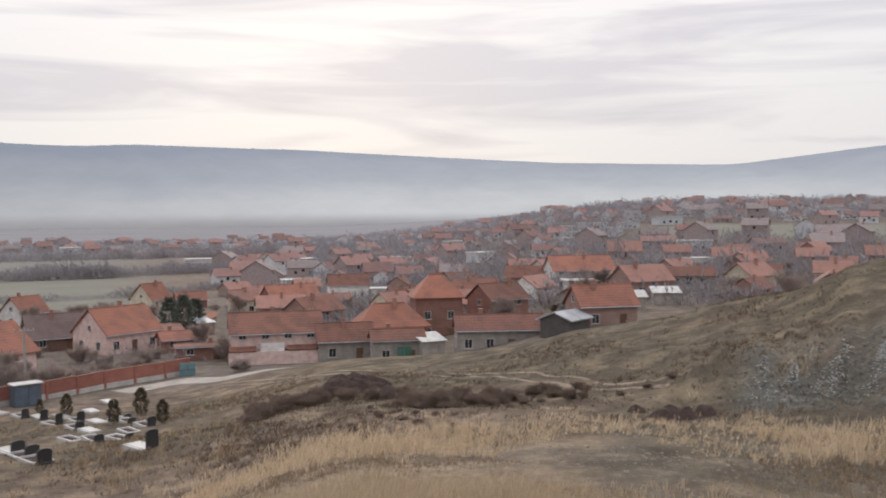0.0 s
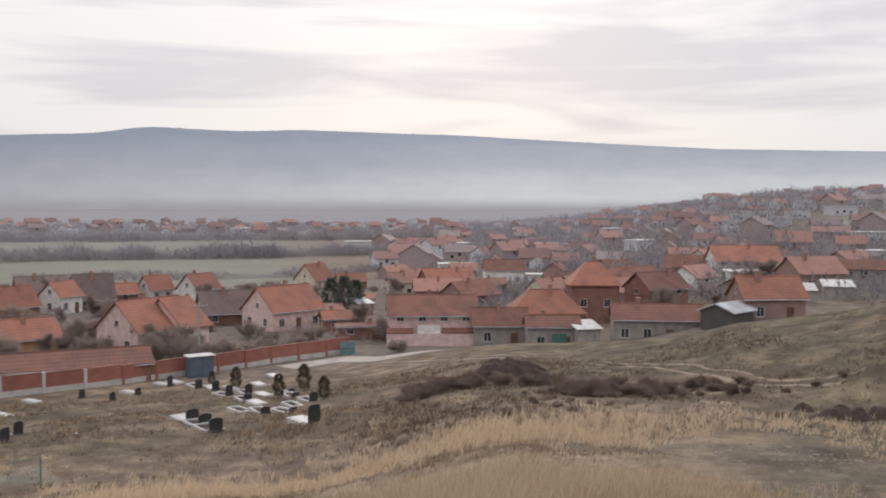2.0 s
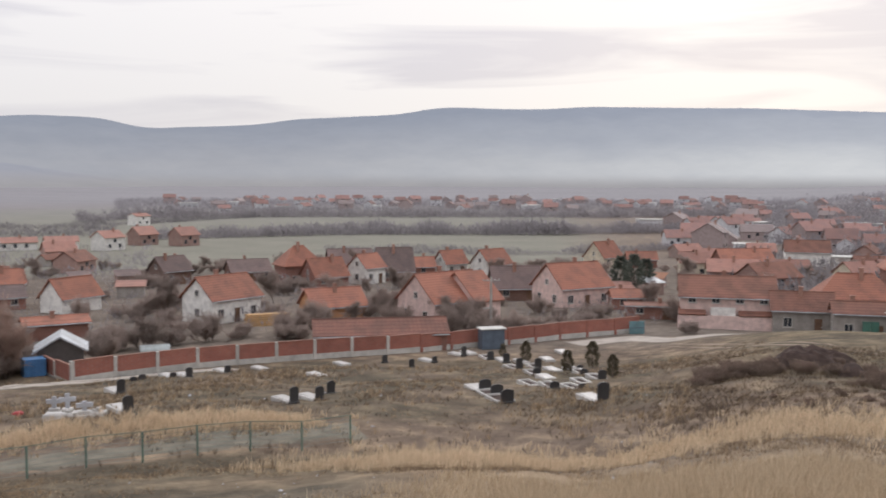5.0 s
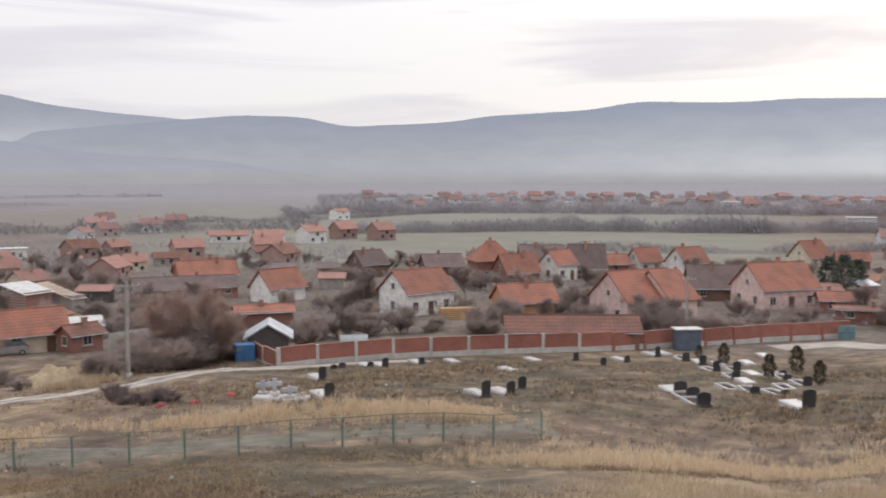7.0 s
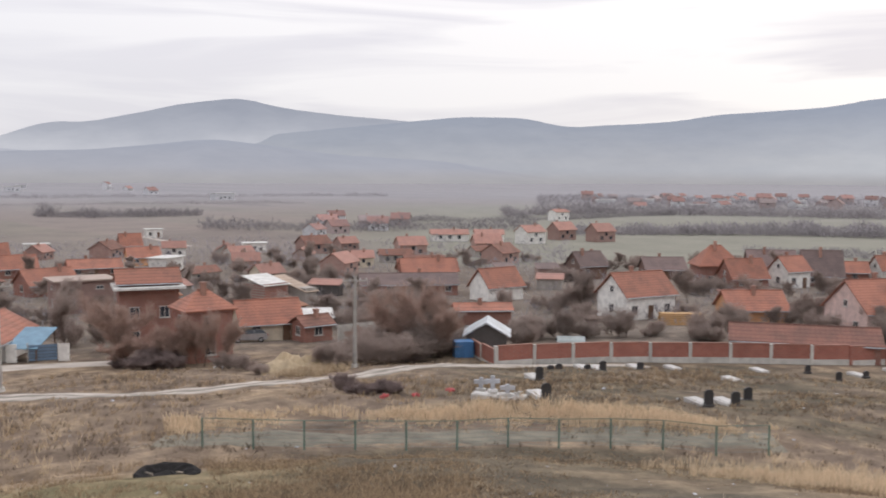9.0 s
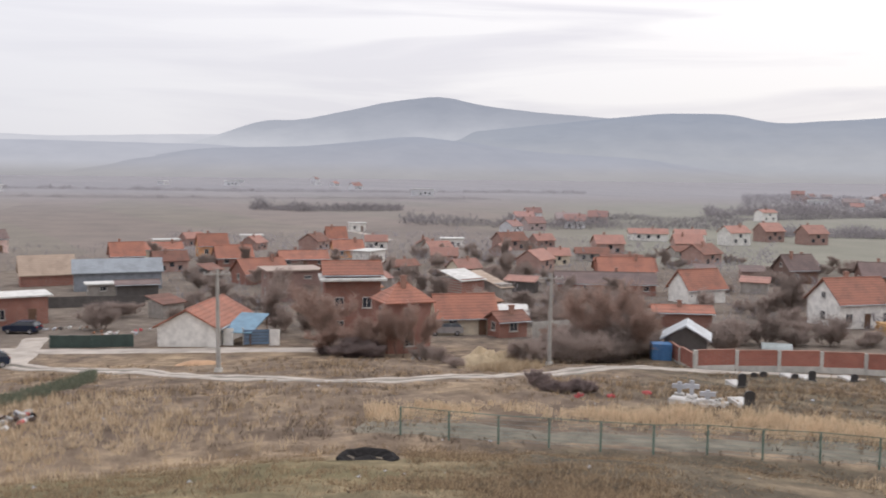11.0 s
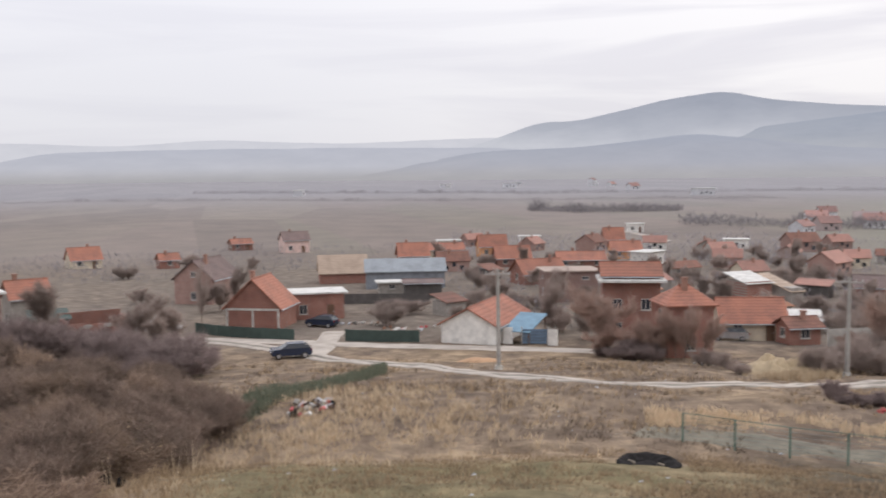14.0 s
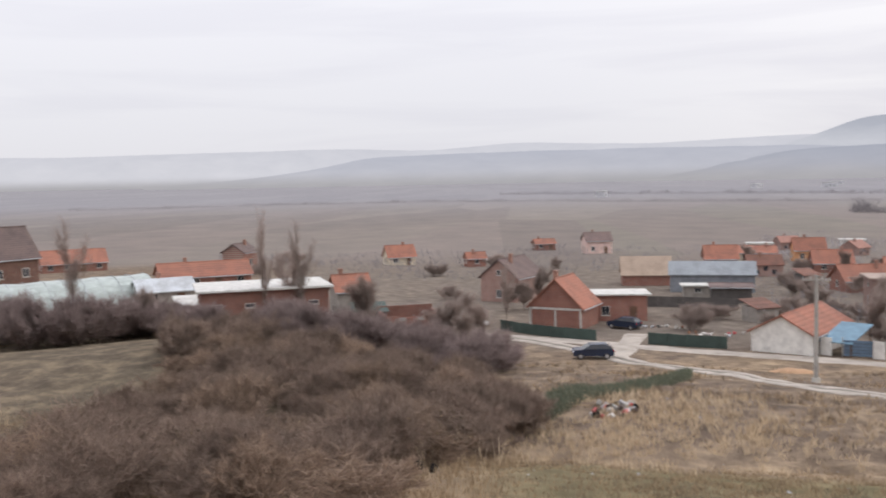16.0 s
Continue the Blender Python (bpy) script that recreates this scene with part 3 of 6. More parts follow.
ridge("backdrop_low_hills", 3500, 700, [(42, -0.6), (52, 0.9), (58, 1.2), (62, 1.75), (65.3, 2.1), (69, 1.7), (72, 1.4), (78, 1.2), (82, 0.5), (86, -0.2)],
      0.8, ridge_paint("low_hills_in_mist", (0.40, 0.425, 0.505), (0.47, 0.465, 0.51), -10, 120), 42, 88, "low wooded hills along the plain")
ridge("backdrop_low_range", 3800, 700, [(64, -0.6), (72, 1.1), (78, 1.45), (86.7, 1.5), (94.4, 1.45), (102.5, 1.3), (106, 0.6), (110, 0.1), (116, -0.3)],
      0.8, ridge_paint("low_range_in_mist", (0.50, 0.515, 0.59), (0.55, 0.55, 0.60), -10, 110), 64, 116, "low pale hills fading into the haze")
# ---- houses ----
WALL = {"midbrick": "haze-muted brick", "pink": "pink plastered", "white": "white plastered", "orange": "orange plastered", "cream": "cream plastered", "grey": "grey rendered",
        "dark": "dark-walled", "brick": "bare brick", "darkbrick": "weathered brick", "zincwall": "sheet-clad"}
ROOF = {"shedred": ("shedred", "long brown-red tile roof"), "midred": ("midred", "haze-muted red tile roof"), "red": ("red", "red tile roof"), "brown": ("brown", "brown tile roof"), "dark": ("dark_roof", "dark tile roof"), "zinc": ("zinc", "grey sheet metal roof"),
        "tan": ("tan", "tan sheet roof"), "sheet": ("sheetgrey", "blue-grey sheet metal roof"), "white": ("white_roof", "white flat roof"), "slab": ("slab", "brown flat slab roof")}
rnd = random.Random(11)


def window_on(parent, x, z, w, h, side, half):
    """A window with frame, pane and sill, set on the long side (-y), or on a gable end."""
    m = {"front": Matrix.Translation((x, -half, z)), "left": Matrix.Translation((-half, x, z)) @ Matrix.Rotation(radians(-90), 4, "Z"),
         "right": Matrix.Translation((half, x, z)) @ Matrix.Rotation(radians(90), 4, "Z")}[side]
    bm = bmesh.new()
    for x0, x1, z0, z1 in ((-w / 2, -w / 2 + 0.08, 0, h), (w / 2 - 0.08, w / 2, 0, h), (-w / 2 + 0.08, w / 2 - 0.08, 0, 0.08), (-w / 2 + 0.08, w / 2 - 0.08, h - 0.08, h), (-0.03, 0.03, 0.08, h - 0.08)):
        box(bm, x0, x1, -0.05, 0.02, z0, z1)
    bmesh.ops.transform(bm, matrix=m, verts=bm.verts)
    win = part("window", bm, M["frame"], parent)
    bm = box(bmesh.new(), -w / 2 + 0.06, w / 2 - 0.06, -0.015, 0.01, 0.06, h - 0.06, m)
    part("pane", bm, M["glass"], win)
    bm = box(bmesh.new(), -w / 2 - 0.08, w / 2 + 0.08, -0.14, 0.02, -0.08, -0.004, m)
    part("sill", bm, M["pale_concrete"], win)


def house(az, d, L, W, eave, top, turn, wall, roof, hip=False, chimneys=1, windows=True, name="house", group="village houses", label="", door=True, lite=False, slab_band=False):
    p = at(az, d)
    lows = [ground(p.x + q * math.cos(radians(az + turn)), p.y + q * math.sin(radians(az + turn))) for q in (-L / 2, 0, L / 2)]
    sink = p.z - min(lows) + 0.1
    p.z -= sink
    eave, top = eave + sink, top + sink
    if not hip and roof not in ("white", "slab"):
        # the eave given is the roof's lower edge; the wall head stands higher, under the overhang
        eave += 0.45 * (top - eave) / (W / 2 + 0.45)
    storeys = 2 if eave > 4.2 else 1
    ho = thing(name, p, az + turn, label or f"{WALL[wall]} {'two-storey ' if storeys == 2 else ''}village house with {ROOF[roof][1]}", "house", group)
    flat = roof in ("white", "slab")
    a, b = L / 2, W / 2
    # walls with gables
    bm = bmesh.new()
    if flat or hip:
        box(bm, -a, a, -b, b, 0, eave if hip else top - 0.25)
    else:
        prof = [(-b, 0), (b, 0), (b, eave), (0, top - 0.12), (-b, eave)]
        ends = [[bm.verts.new((x, y, z)) for y, z in prof] for x in (-a, a)]
        bm.faces.new(ends[0][::-1])
        bm.faces.new(ends[1])
        for i in range(5):
            j = (i + 1) % 5
            bm.faces.new((ends[0][i], ends[0][j], ends[1][j], ends[1][i]))
        bmesh.ops.recalc_face_normals(bm, faces=bm.faces)
    part("wall", bm, M[wall], ho)
    # roof
    o, th = 0.45, 0.16
    rm = M[ROOF[roof][0]]
    bm = bmesh.new()
    if flat:
        box(bm, -a - 0.5, a + 0.5, -b - 0.5, b + 0.5, top - 0.246, top, bevel=0.03)
        part("roof", bm, rm, ho)
    elif hip:
        h = min(b * 0.85, a * 0.8)
        zs = eave - 0.12
        lo = [bm.verts.new(q) for q in ((-a - o, -b - o, zs), (a + o, -b - o, zs), (a + o, b + o, zs), (-a - o, b + o, zs))]
        up = [bm.verts.new(q) for q in ((-a - o, -b - o, zs + th), (a + o, -b - o, zs + th), (a + o, b + o, zs + th), (-a - o, b + o, zs + th))]
        r0, r1 = bm.verts.new((-a + h, 0, top)), bm.verts.new((a - h, 0, top))
        bm.faces.new(lo[::-1])
        for i in range(4):
            j = (i + 1) % 4
            bm.faces.new((lo[i], lo[j], up[j], up[i]))
        for f in ((up[0], up[1], r1, r0), (up[1], up[2], r1), (up[2], up[3], r0, r1), (up[3], up[0], r0)):
            bm.faces.new(f)
        part("roof", bm, rm, ho)
        part("ridge_cap", tube(bmesh.new(), (-a + h, 0, top), (a - h, 0, top), 0.12, 0.12), rm, ho)
    else:
        k = (top - eave) / b
        for s in (-1, 1):
            q = [(0, top), (s * (b + o), eave - k * o), (s * (b + o), eave - k * o + th), (0, top + th)]
            e = [[bm.verts.new((x, y, z)) for y, z in q] for x in (-a - 0.35, a + 0.35)]
            bm.faces.new(e[0])
            bm.faces.new(e[1][::-1])
            for i in range(4):
                j = (i + 1) % 4
                if i != 3:
                    bm.faces.new((e[0][j], e[0][i], e[1][i], e[1][j]))
        bmesh.ops.recalc_face_normals(bm, faces=bm.faces)
        part("roof", bm, rm, ho)
        if roof not in ("zinc", "tan", "sheet") and not lite:
            part("ridge_cap", tube(bmesh.new(), (-a - 0.36, 0, top + th - 0.02), (a + 0.36, 0, top + th - 0.02), 0.11, 0.11), rm, ho)
            for s in (-1, 1):
                part("gutter", tube(bmesh.new(), (-a - 0.3, s * (b + o + 0.06), eave - k * o + 0.02), (a + 0.3, s * (b + o + 0.06), eave - k * o + 0.02), 0.07, 0.07), M["zinc"], ho)
    for _ in range(chimneys if not flat else 0):
        cx, cy = rnd.uniform(-0.5, 0.5) * a, rnd.choice((-0.25, 0.3)) * b
        zr = top - abs(cy) * (top - eave) / b
        bm = box(bmesh.new(), cx - 0.25, cx + 0.25, cy - 0.25, cy + 0.25, zr - 0.3, top + 0.75)
        box(bm, cx - 0.32, cx + 0.32, cy - 0.32, cy + 0.32, top + 0.752, top + 0.85)
        part("chimney", bm, M["chimney"], ho)
    if slab_band:
        part("balcony_slab", box(bmesh.new(), -a - 0.6, a + 0.6, -b - 1.3, b + 0.3, eave - 0.75, eave - 0.45, bevel=0.03), M["white_roof"], ho)
    if lite:
        for x, z in ((-a * 0.5, 1.0), (a * 0.5, 1.0), (0.0, eave - 1.7)):
            part("window", box(bmesh.new(), x - 0.55, x + 0.55, -b - 0.04, -b + 0.02, z, z + 1.2), M["glass"], ho)
    elif windows:
        for st in range(storeys):
            z = 0.95 + st * 2.7
            hw = min(1.3, (eave - z) - 0.25)
            if hw < 0.5:
                continue
            n = max(1, int(L / 2.8))
            for i in range(n):
                x = -a + L * (i + 0.5) / n
                if st == 0 and door and i == n // 2 and n > 1:
                    bm = box(bmesh.new(), x - 0.48, x + 0.48, -b - 0.05, -b + 0.02, 0.1, 2.15)
                    dr = part("door", bm, M["wood"], ho)
                    part("handle", box(bmesh.new(), x + 0.34, x + 0.4, -b - 0.1, -b - 0.05, 1.05, 1.2), M["chrome"], dr)
                    continue
                window_on(ho, x, z, 1.1, hw, "front", b)
            side = "left" if turn > 0 else "right"
            for i in range(max(1, int(W / 3.6))):
                nn = max(1, int(W / 3.6))
                window_on(ho, -b + W * (i + 0.5) / nn, z, 1.0, hw, side, a)
        if not flat and not hip and top - eave > 2.3 and turn > 20:
            window_on(ho, 0, eave + 0.2, 0.8, 0.9, "left", a)
    return ho


house(10.13, 135.3, 12.3, 6.9, 4.2, 6.8, 4, "pink", "brown")
house(6.02, 133.4, 7.5, 4.7, 2.9, 5.2, 6, "grey", "brown")
house(2.86, 128.8, 6.9, 3.8, 3.1, 4.4, 8, "grey", "brown")
house(3.30, 142.6, 10.5, 6.6, 3.9, 7.2, 12, "brick", "red", hip=True)
house(-3.3, 128.8, 11.6, 4.6, 1.9, 3.8, 8, "grey", "shedred")
house(-7.3, 123, 5.4, 4.3, 1.9, 2.9, 62, "dark", "zinc", windows=False, chimneys=0)
house(-9.43, 129.5, 8.0, 5.6, 2.5, 5.2, 24, "midbrick", "red")
house(0.47, 155.2, 7.6, 6.3, 6.5, 10.1, 10, "brick", "red", hip=True)
house(-3.28, 161.0, 8.2, 6.3, 3.8, 6.4, 40, "brick", "brown")
house(-8.13, 212.7, 13.6, 9.7, 3.3, 6.5, 15, "white", "red")
house(5.79, 265.9, 11.0, 7.3, 3.6, 6.6, 5, "white", "brown")
house(9.23, 237.7, 12.5, 8.9, 2.3, 5.6, 20, "brick", "red")
house(19.06, 156.5, 10.2, 8.1, 3.0, 6.8, 38, "pink", "red")
house(22.51, 163.6, 8.1, 6.7, 2.0, 5.6, 10, "darkbrick", "dark")
pink_home = house(26.79, 132.6, 10.1, 8.1, 3.1, 6.9, 40, "pink", "red")


def side_wing(ho, x0, x1, y, W, eave, top, wall, roof):
    """A second gabled body with the same ridge line, standing forward of the house it belongs to."""
    b = W / 2
    bm = bmesh.new()
    ends = [[bm.verts.new((x, y + q, z)) for q, z in ((-b, 0), (b, 0), (b, eave), (0, top - 0.12), (-b, eave))] for x in (x0, x1)]
    bm.faces.new(ends[0][::-1])
    bm.faces.new(ends[1])
    for i in range(5):
        j = (i + 1) % 5
        bm.faces.new((ends[0][i], ends[0][j], ends[1][j], ends[1][i]))
    bmesh.ops.recalc_face_normals(bm, faces=bm.faces)
    part("wing_wall", bm, M[wall], ho)
    bm = bmesh.new()
    k = (top - eave) / b
    for s in (-1, 1):
        q = [(0, top), (s * (b + 0.5), eave - k * 0.5), (s * (b + 0.5), eave - k * 0.5 + 0.16), (0, top + 0.16)]
        e = [[bm.verts.new((x, y + c, z)) for c, z in q] for x in (x0 - 0.35, x1 + 0.35)]
        bm.faces.new(e[0])
        bm.faces.new(e[1][::-1])
        for i in range(3):
            bm.faces.new((e[0][i + 1], e[0][i], e[1][i], e[1][i + 1]))
    bmesh.ops.recalc_face_normals(bm, faces=bm.faces)
    part("wing_roof", bm, M[ROOF[roof][0]], ho)
    part("balcony", box(bmesh.new(), x0 + 0.6, x0 + 2.4, y - b - 0.9, y - b - 0.004, 2.4, 2.52, bevel=0.02), M["pale_concrete"], ho)
    part("balcony_door", box(bmesh.new(), x0 + 0.9, x0 + 1.9, y - b - 0.04, y - b + 0.02, 2.524, min(eave - 0.1, 4.5)), M["wood"], ho)


side_wing(pink_home, 0.9, 5.6, -1.5, 8.3, 3.7, 7.1, "pink", "red")
house(30.7, 107.2, 14.6, 5.0, 1.9, 3.4, 6, "brick", "shedred", windows=False, chimneys=0)
house(33.53, 136.9, 7.9, 6.3, 1.9, 4.3, 20, "orange", "red")
house(40.06, 138.0, 8.8, 6.5, 3.2, 6.3, 40, "white", "red")
house(48.40, 156.5, 7.4, 4.9, 2.1, 5.1, 40, "white", "red", windows=False, chimneys=0)
# open-fronted shed: the shade inside is painted as a dark wall
house(48.95, 101.2, 4.6, 4.2, 2.0, 3.5, 88, "dark", "zinc", windows=False, chimneys=0)
house(49.27, 126.8, 7.3, 3.7, 1.9, 2.6, 8, "brick", "red", windows=False)
house(52.64, 190.6, 11.6, 6.4, 1.9, 4.2, 8, "brick", "red")
house(53.80, 164.2, 16.5, 7.5, 1.9, 3.5, 6, "brick", "dark")
house(43.02, 199.2, 6.5, 5.4, 2.6, 5.5, 35, "darkbrick", "dark")
house(38.56, 204.1, 8.4, 6.5, 1.9, 4.3, 15, "darkbrick", "dark")
house(35.56, 192.1, 7.9, 6.6, 4.0, 7.8, 20, "brick", "red", hip=True)
house(34.03, 187.5, 7.4, 6.1, 1.9, 5.5, 30, "brick", "red")
house(32.53, 209.0, 9.4, 6.7, 2.9, 6.1, 10, "brick", "dark")
house(31.48, 193.7, 5.6, 5.1, 3.1, 5.9, 45, "white", "red")
house(29.83, 200.8, 7.3, 7.3, 1.9, 6.8, 10, "brick", "dark")
house(28.19, 211.6, 5.4, 4.5, 2.0, 4.1, 15, "brick", "red")
house(26.39, 214.1, 5.8, 4.9, 2.5, 5.5, 35, "white", "red")
house(23.93, 209.0, 7.0, 5.9, 2.8, 6.1, 45, "white", "red")
house(17.22, 245.4, 7.3, 6.6, 2.4, 6.4, 50, "cream", "red")
house(15.01, 246.4, 7.3, 5.2, 2.0, 3.9, 10, "brick", "red")
house(15.56, 152.1, 6.4, 4.3, 1.9, 3.0, 12, "brick", "red")
house(14.35, 140.9, 7.5, 3.4, 1.9, 2.2, 6, "brick", "brown")
house(62.26, 114.5, 7.2, 4.8, 2.0, 4.6, 14, "cream", "red", chimneys=0)
house(59.57, 111.8, 3.7, 3.0, 1.9, 2.9, 30, "brick", "brown")
house(65.95, 98.9, 4.7, 4.2, 5.4, 7.2, 20, "brick", "red", hip=True)
house(69.05, 111.5, 6.4, 4.6, 7.3, 8.7, 5, "brick", "red", slab_band=True, chimneys=0)
house(72.68, 149.1, 8.0, 6.2, 4.3, 5.0, 12, "midbrick", "slab")
house(74.50, 176.6, 8.5, 6.5, 1.9, 4.4, 25, "brick", "red")
house(77.65, 110.0, 12.2, 6.4, 2.2, 4.2, 71, "white", "red", windows=False, chimneys=0)
house(91.17, 124.7, 6.7, 7.0, 2.6, 6.4, 70, "brick", "red", windows=False)
house(88.01, 131.5, 7.4, 4.9, 2.9, 3.8, 6, "brick", "white", chimneys=0)
house(86.35, 181.6, 8.8, 5.9, 1.9, 5.2, 4, "brick", "tan", windows=False, chimneys=0)
house(82.57, 170.3, 14.0, 5.4, 3.0, 5.1, 3, "zincwall", "sheet", windows=False, chimneys=0)
house(81.51, 154.6, 6.1, 4.7, 2.4, 2.8, 3, "dark", "dark", windows=False, chimneys=0)
house(83.40, 160.9, 4.4, 2.9, 1.9, 2.1, 6, "grey", "white", chimneys=0)
house(82.09, 225.6, 7.1, 5.9, 1.9, 4.9, 8, "brick", "red")
house(80.07, 249.4, 9.1, 5.7, 1.9, 3.6, 5, "cream", "red")
house(77.29, 247.4, 7.2, 5.5, 2.7, 5.7, 10, "orange", "red")
house(76.09, 215.9, 7.8, 5.6, 1.9, 4.6, 12, "brick", "red")
house(71.98, 211.6, 10.4, 5.8, 1.9, 3.6, 8, "brick", "red")
house(69.34, 242.5, 7.5, 5.8, 1.9, 4.3, 12, "orange", "red")
house(70.02, 293.9, 6.0, 5.0, 1.9, 5.5, 12, "brick", "red")
house(68.72, 363.4, 5.7, 4.4, 2.5, 3.3, 10, "white", "white")
house(89.19, 276.7, 7.5, 5.8, 3.5, 5.9, 15, "pink", "dark")
house(92.35, 292.7, 6.2, 4.8, 1.9, 3.3, 15, "brick", "red")
house(101.11, 238.6, 7.0, 5.4, 1.9, 4.8, 15, "cream", "red")
house(94.3, 156.5, 9.0, 6.6, 3.8, 6.9, 62, "midbrick", "dark")
house(96.51, 230.2, 4.5, 3.5, 1.9, 3.4, 15, "brick", "red")
house(109.37, 107.4, 13.6, 8.5, 3.1, 4.4, 6, "brick", "white")
house(104.13, 125.5, 4.5, 3.8, 3.5, 5.6, 15, "grey", "red")
house(115.01, 127.3, 6.9, 4.9, 2.2, 3.7, 12, "grey", "zinc")
house(112.74, 155.0, 13.8, 7.3, 1.9, 3.9, 10, "brick", "red")
house(110.58, 197.9, 5.4, 4.9, 3.2, 5.0, 60, "brick", "dark")
house(119.89, 218.5, 13.0, 7.2, 1.9, 4.6, 8, "brick", "red")
house(123.62, 149.5, 8.0, 6.7, 6.0, 10.5, 30, "darkbrick", "dark")
house(52.64, 188.3, 10.5, 6.6, 1.9, 4.5, 10, "brick", "red")
house(42.99, 209.8, 6.4, 5.4, 3.0, 4.7, 30, "darkbrick", "dark")


# ---- roads and tracks ----
def ribbon(name, pts, width, mat, lift, shift=0.0, parent=None, wob=0.0):
    """A strip laid on the ground along (bearing, distance) stations."""
    ways = []
    for (a0, d0), (a1, d1) in zip(pts, pts[1:]):
        n = max(2, int(math.dist(at(a0, d0)[:2], at(a1, d1)[:2]) / 0.8))
        ways += [at(a0 + (a1 - a0) * i / n, d0 + (d1 - d0) * i / n) for i in range(n)]
    ways.append(at(*pts[-1]))
    verts, faces, K = [], [], 6
    for i, p in enumerate(ways):
        q, r = ways[max(0, i - 3)], ways[min(len(ways) - 1, i + 3)]
        side = Vector((-(r - q).y, (r - q).x, 0)).normalized()
        w = width * (1 + wob * noise.noise(Vector((i * 0.23, shift, width))))
        for k in range(K + 1):
            c = p + side * (shift + w * (k / K - 0.5) * (1 + 0.25 * wob * noise.noise(Vector((p.x * 0.5, p.y * 0.5, k * 3.0)))))
            verts.append((c.x, c.y, ground(c.x, c.y) + (lift if 0 < k < K else -0.07)))
    for i in range(len(ways) - 1):
        for k in range(K):
            a = i * (K + 1) + k
            faces.append((a, a + 1, a + K + 2, a + K + 1))
    return from_lists(name, verts, faces, mat, parent, True)


M["walk"] = plain("walk_gravel", (0.185, 0.165, 0.125), 0.95, 0.45, 0.9, 7.0, relief_=0.9, vary=0)
ROAD = [(97, 118), (93, 110.5), (89.5, 101.4), (86.5, 93), (83.4, 85.2), (80, 78), (76.5, 72.2), (73, 69), (69.7, 67.5), (66, 67.5), (63, 69), (60, 72), (57.6, 76.0), (54.7, 80.6), (51.3, 86.4), (49, 88.4), (45, 90.8), (42, 92.6), (39.5, 94.4)]
road = tagged(ribbon("road", ROAD, 3.6, M["gravel"], 0.05, wob=0.2), "unpaved gravel road with two pale wheel tracks", "road", kind="structure")
for s in (-0.85, 0.85):
    ribbon("wheel_track", ROAD, 1.2, M["road"], 0.085, s, road, 0.14)
tagged(ribbon("road_yard_strip", [(96, 116), (92, 112), (88, 107.5), (84, 104), (80, 102), (73, 100), (69, 99)], 4.5, M["road"], 0.02, wob=0.35), "trodden pale earth verge before the houses", "road", kind="structure")
tagged(ribbon("road_yard_gate", [(86.9, 117), (87.4, 108), (87.8, 101), (88.2, 98)], 3.2, M["road"], 0.09, wob=0.2), "pale earth drive to a yard", "road", kind="structure")
tagged(ribbon("road_village", [(19, 113), (15.5, 117), (13.2, 112), (10, 116), (6, 116), (3, 112)], 6.5, M["road"], 0.02, wob=0.3), "pale trodden earth street before a row of houses", "road", kind="structure")
TRACK = [(13.5, 106), (8, 92), (3, 80), (-2, 70), (-6, 63), (-9.5, 59), (-12, 57), (-14, 55)]
tagged(ribbon("road_hill_track", TRACK, 0.6, M["trodden"], 0.015, -0.7, wob=0.9), "worn wheel rut over the spur", "road", kind="structure")
tagged(ribbon("road_hill_rut", TRACK, 0.5, M["trodden"], 0.015, 0.8, wob=0.9), "worn wheel rut over the spur", "road", kind="structure")
tagged(ribbon("pavement_gravel_walk", [(68.5, 50.6), (66, 49.9), (62, 49.6), (55, 49.4), (48, 49.6), (42, 49.9), (36, 50.4), (32, 51.4)], 3.6, M["walk"], 0.05, wob=0.8), "grey-green gravel walk along the green fence", "path", kind="structure")


# ---- graveyard wall ----
def walk_line(pts, step):
    """Points at even steps along (bearing, distance) stations."""
    line = [at(*p) for p in pts]
    out, left = [line[0]], step
    for a, b in zip(line, line[1:]):
        seg, done = (b - a).length, 0.0
        while seg - done >= left:
            done += left
            q = a.lerp(b, done / seg)
            q.z = ground(q.x, q.y)
            out.append(q)
            left = step
        left -= seg - done
    return out


def boundary_wall(pts, label, plinth=0.62, brick_h=1.42):
    stations = walk_line(pts, 4.1)
    base = stations[0]
    w = thing("boundary_wall", base, 0, label, "wall", kind="structure")
    for i, (p, q) in enumerate(zip(stations, stations[1:])):
        run = q - p
        ang = math.atan2(run.y, run.x)
        z = min(p.z, q.z) - base.z
        m = Matrix.Translation((p.x - base.x, p.y - base.y, z)) @ Matrix.Rotation(ang, 4, "Z")
        n = run.xy.length
        part("plinth", box(bmesh.new(), 0.17, n - 0.17, -0.14, 0.14, -0.5, plinth, m), M["pale_concrete"], w)
        part("panel", box(bmesh.new(), 0.17, n - 0.17, -0.1, 0.1, plinth + 0.003, plinth + brick_h, m), M["wallbrick"], w)
        part("coping", box(bmesh.new(), 0.17, n - 0.17, -0.15, 0.15, plinth + brick_h + 0.003, plinth + brick_h + 0.09, m, 0.02), M["coping"], w)
        part("post", box(bmesh.new(), -0.17, 0.165, -0.2, 0.2, -0.5, plinth + brick_h + 0.06, m, 0.02), M["pale_concrete"] if i < 9 else M["wallbrick"], w)


M["wallbrick"] = brickwork("wall_brick", (0.36, 0.135, 0.10), (0.32, 0.12, 0.09), (0.33, 0.2, 0.16), 0.1)
M["coping"] = plain("tile_coping", (0.30, 0.15, 0.11))
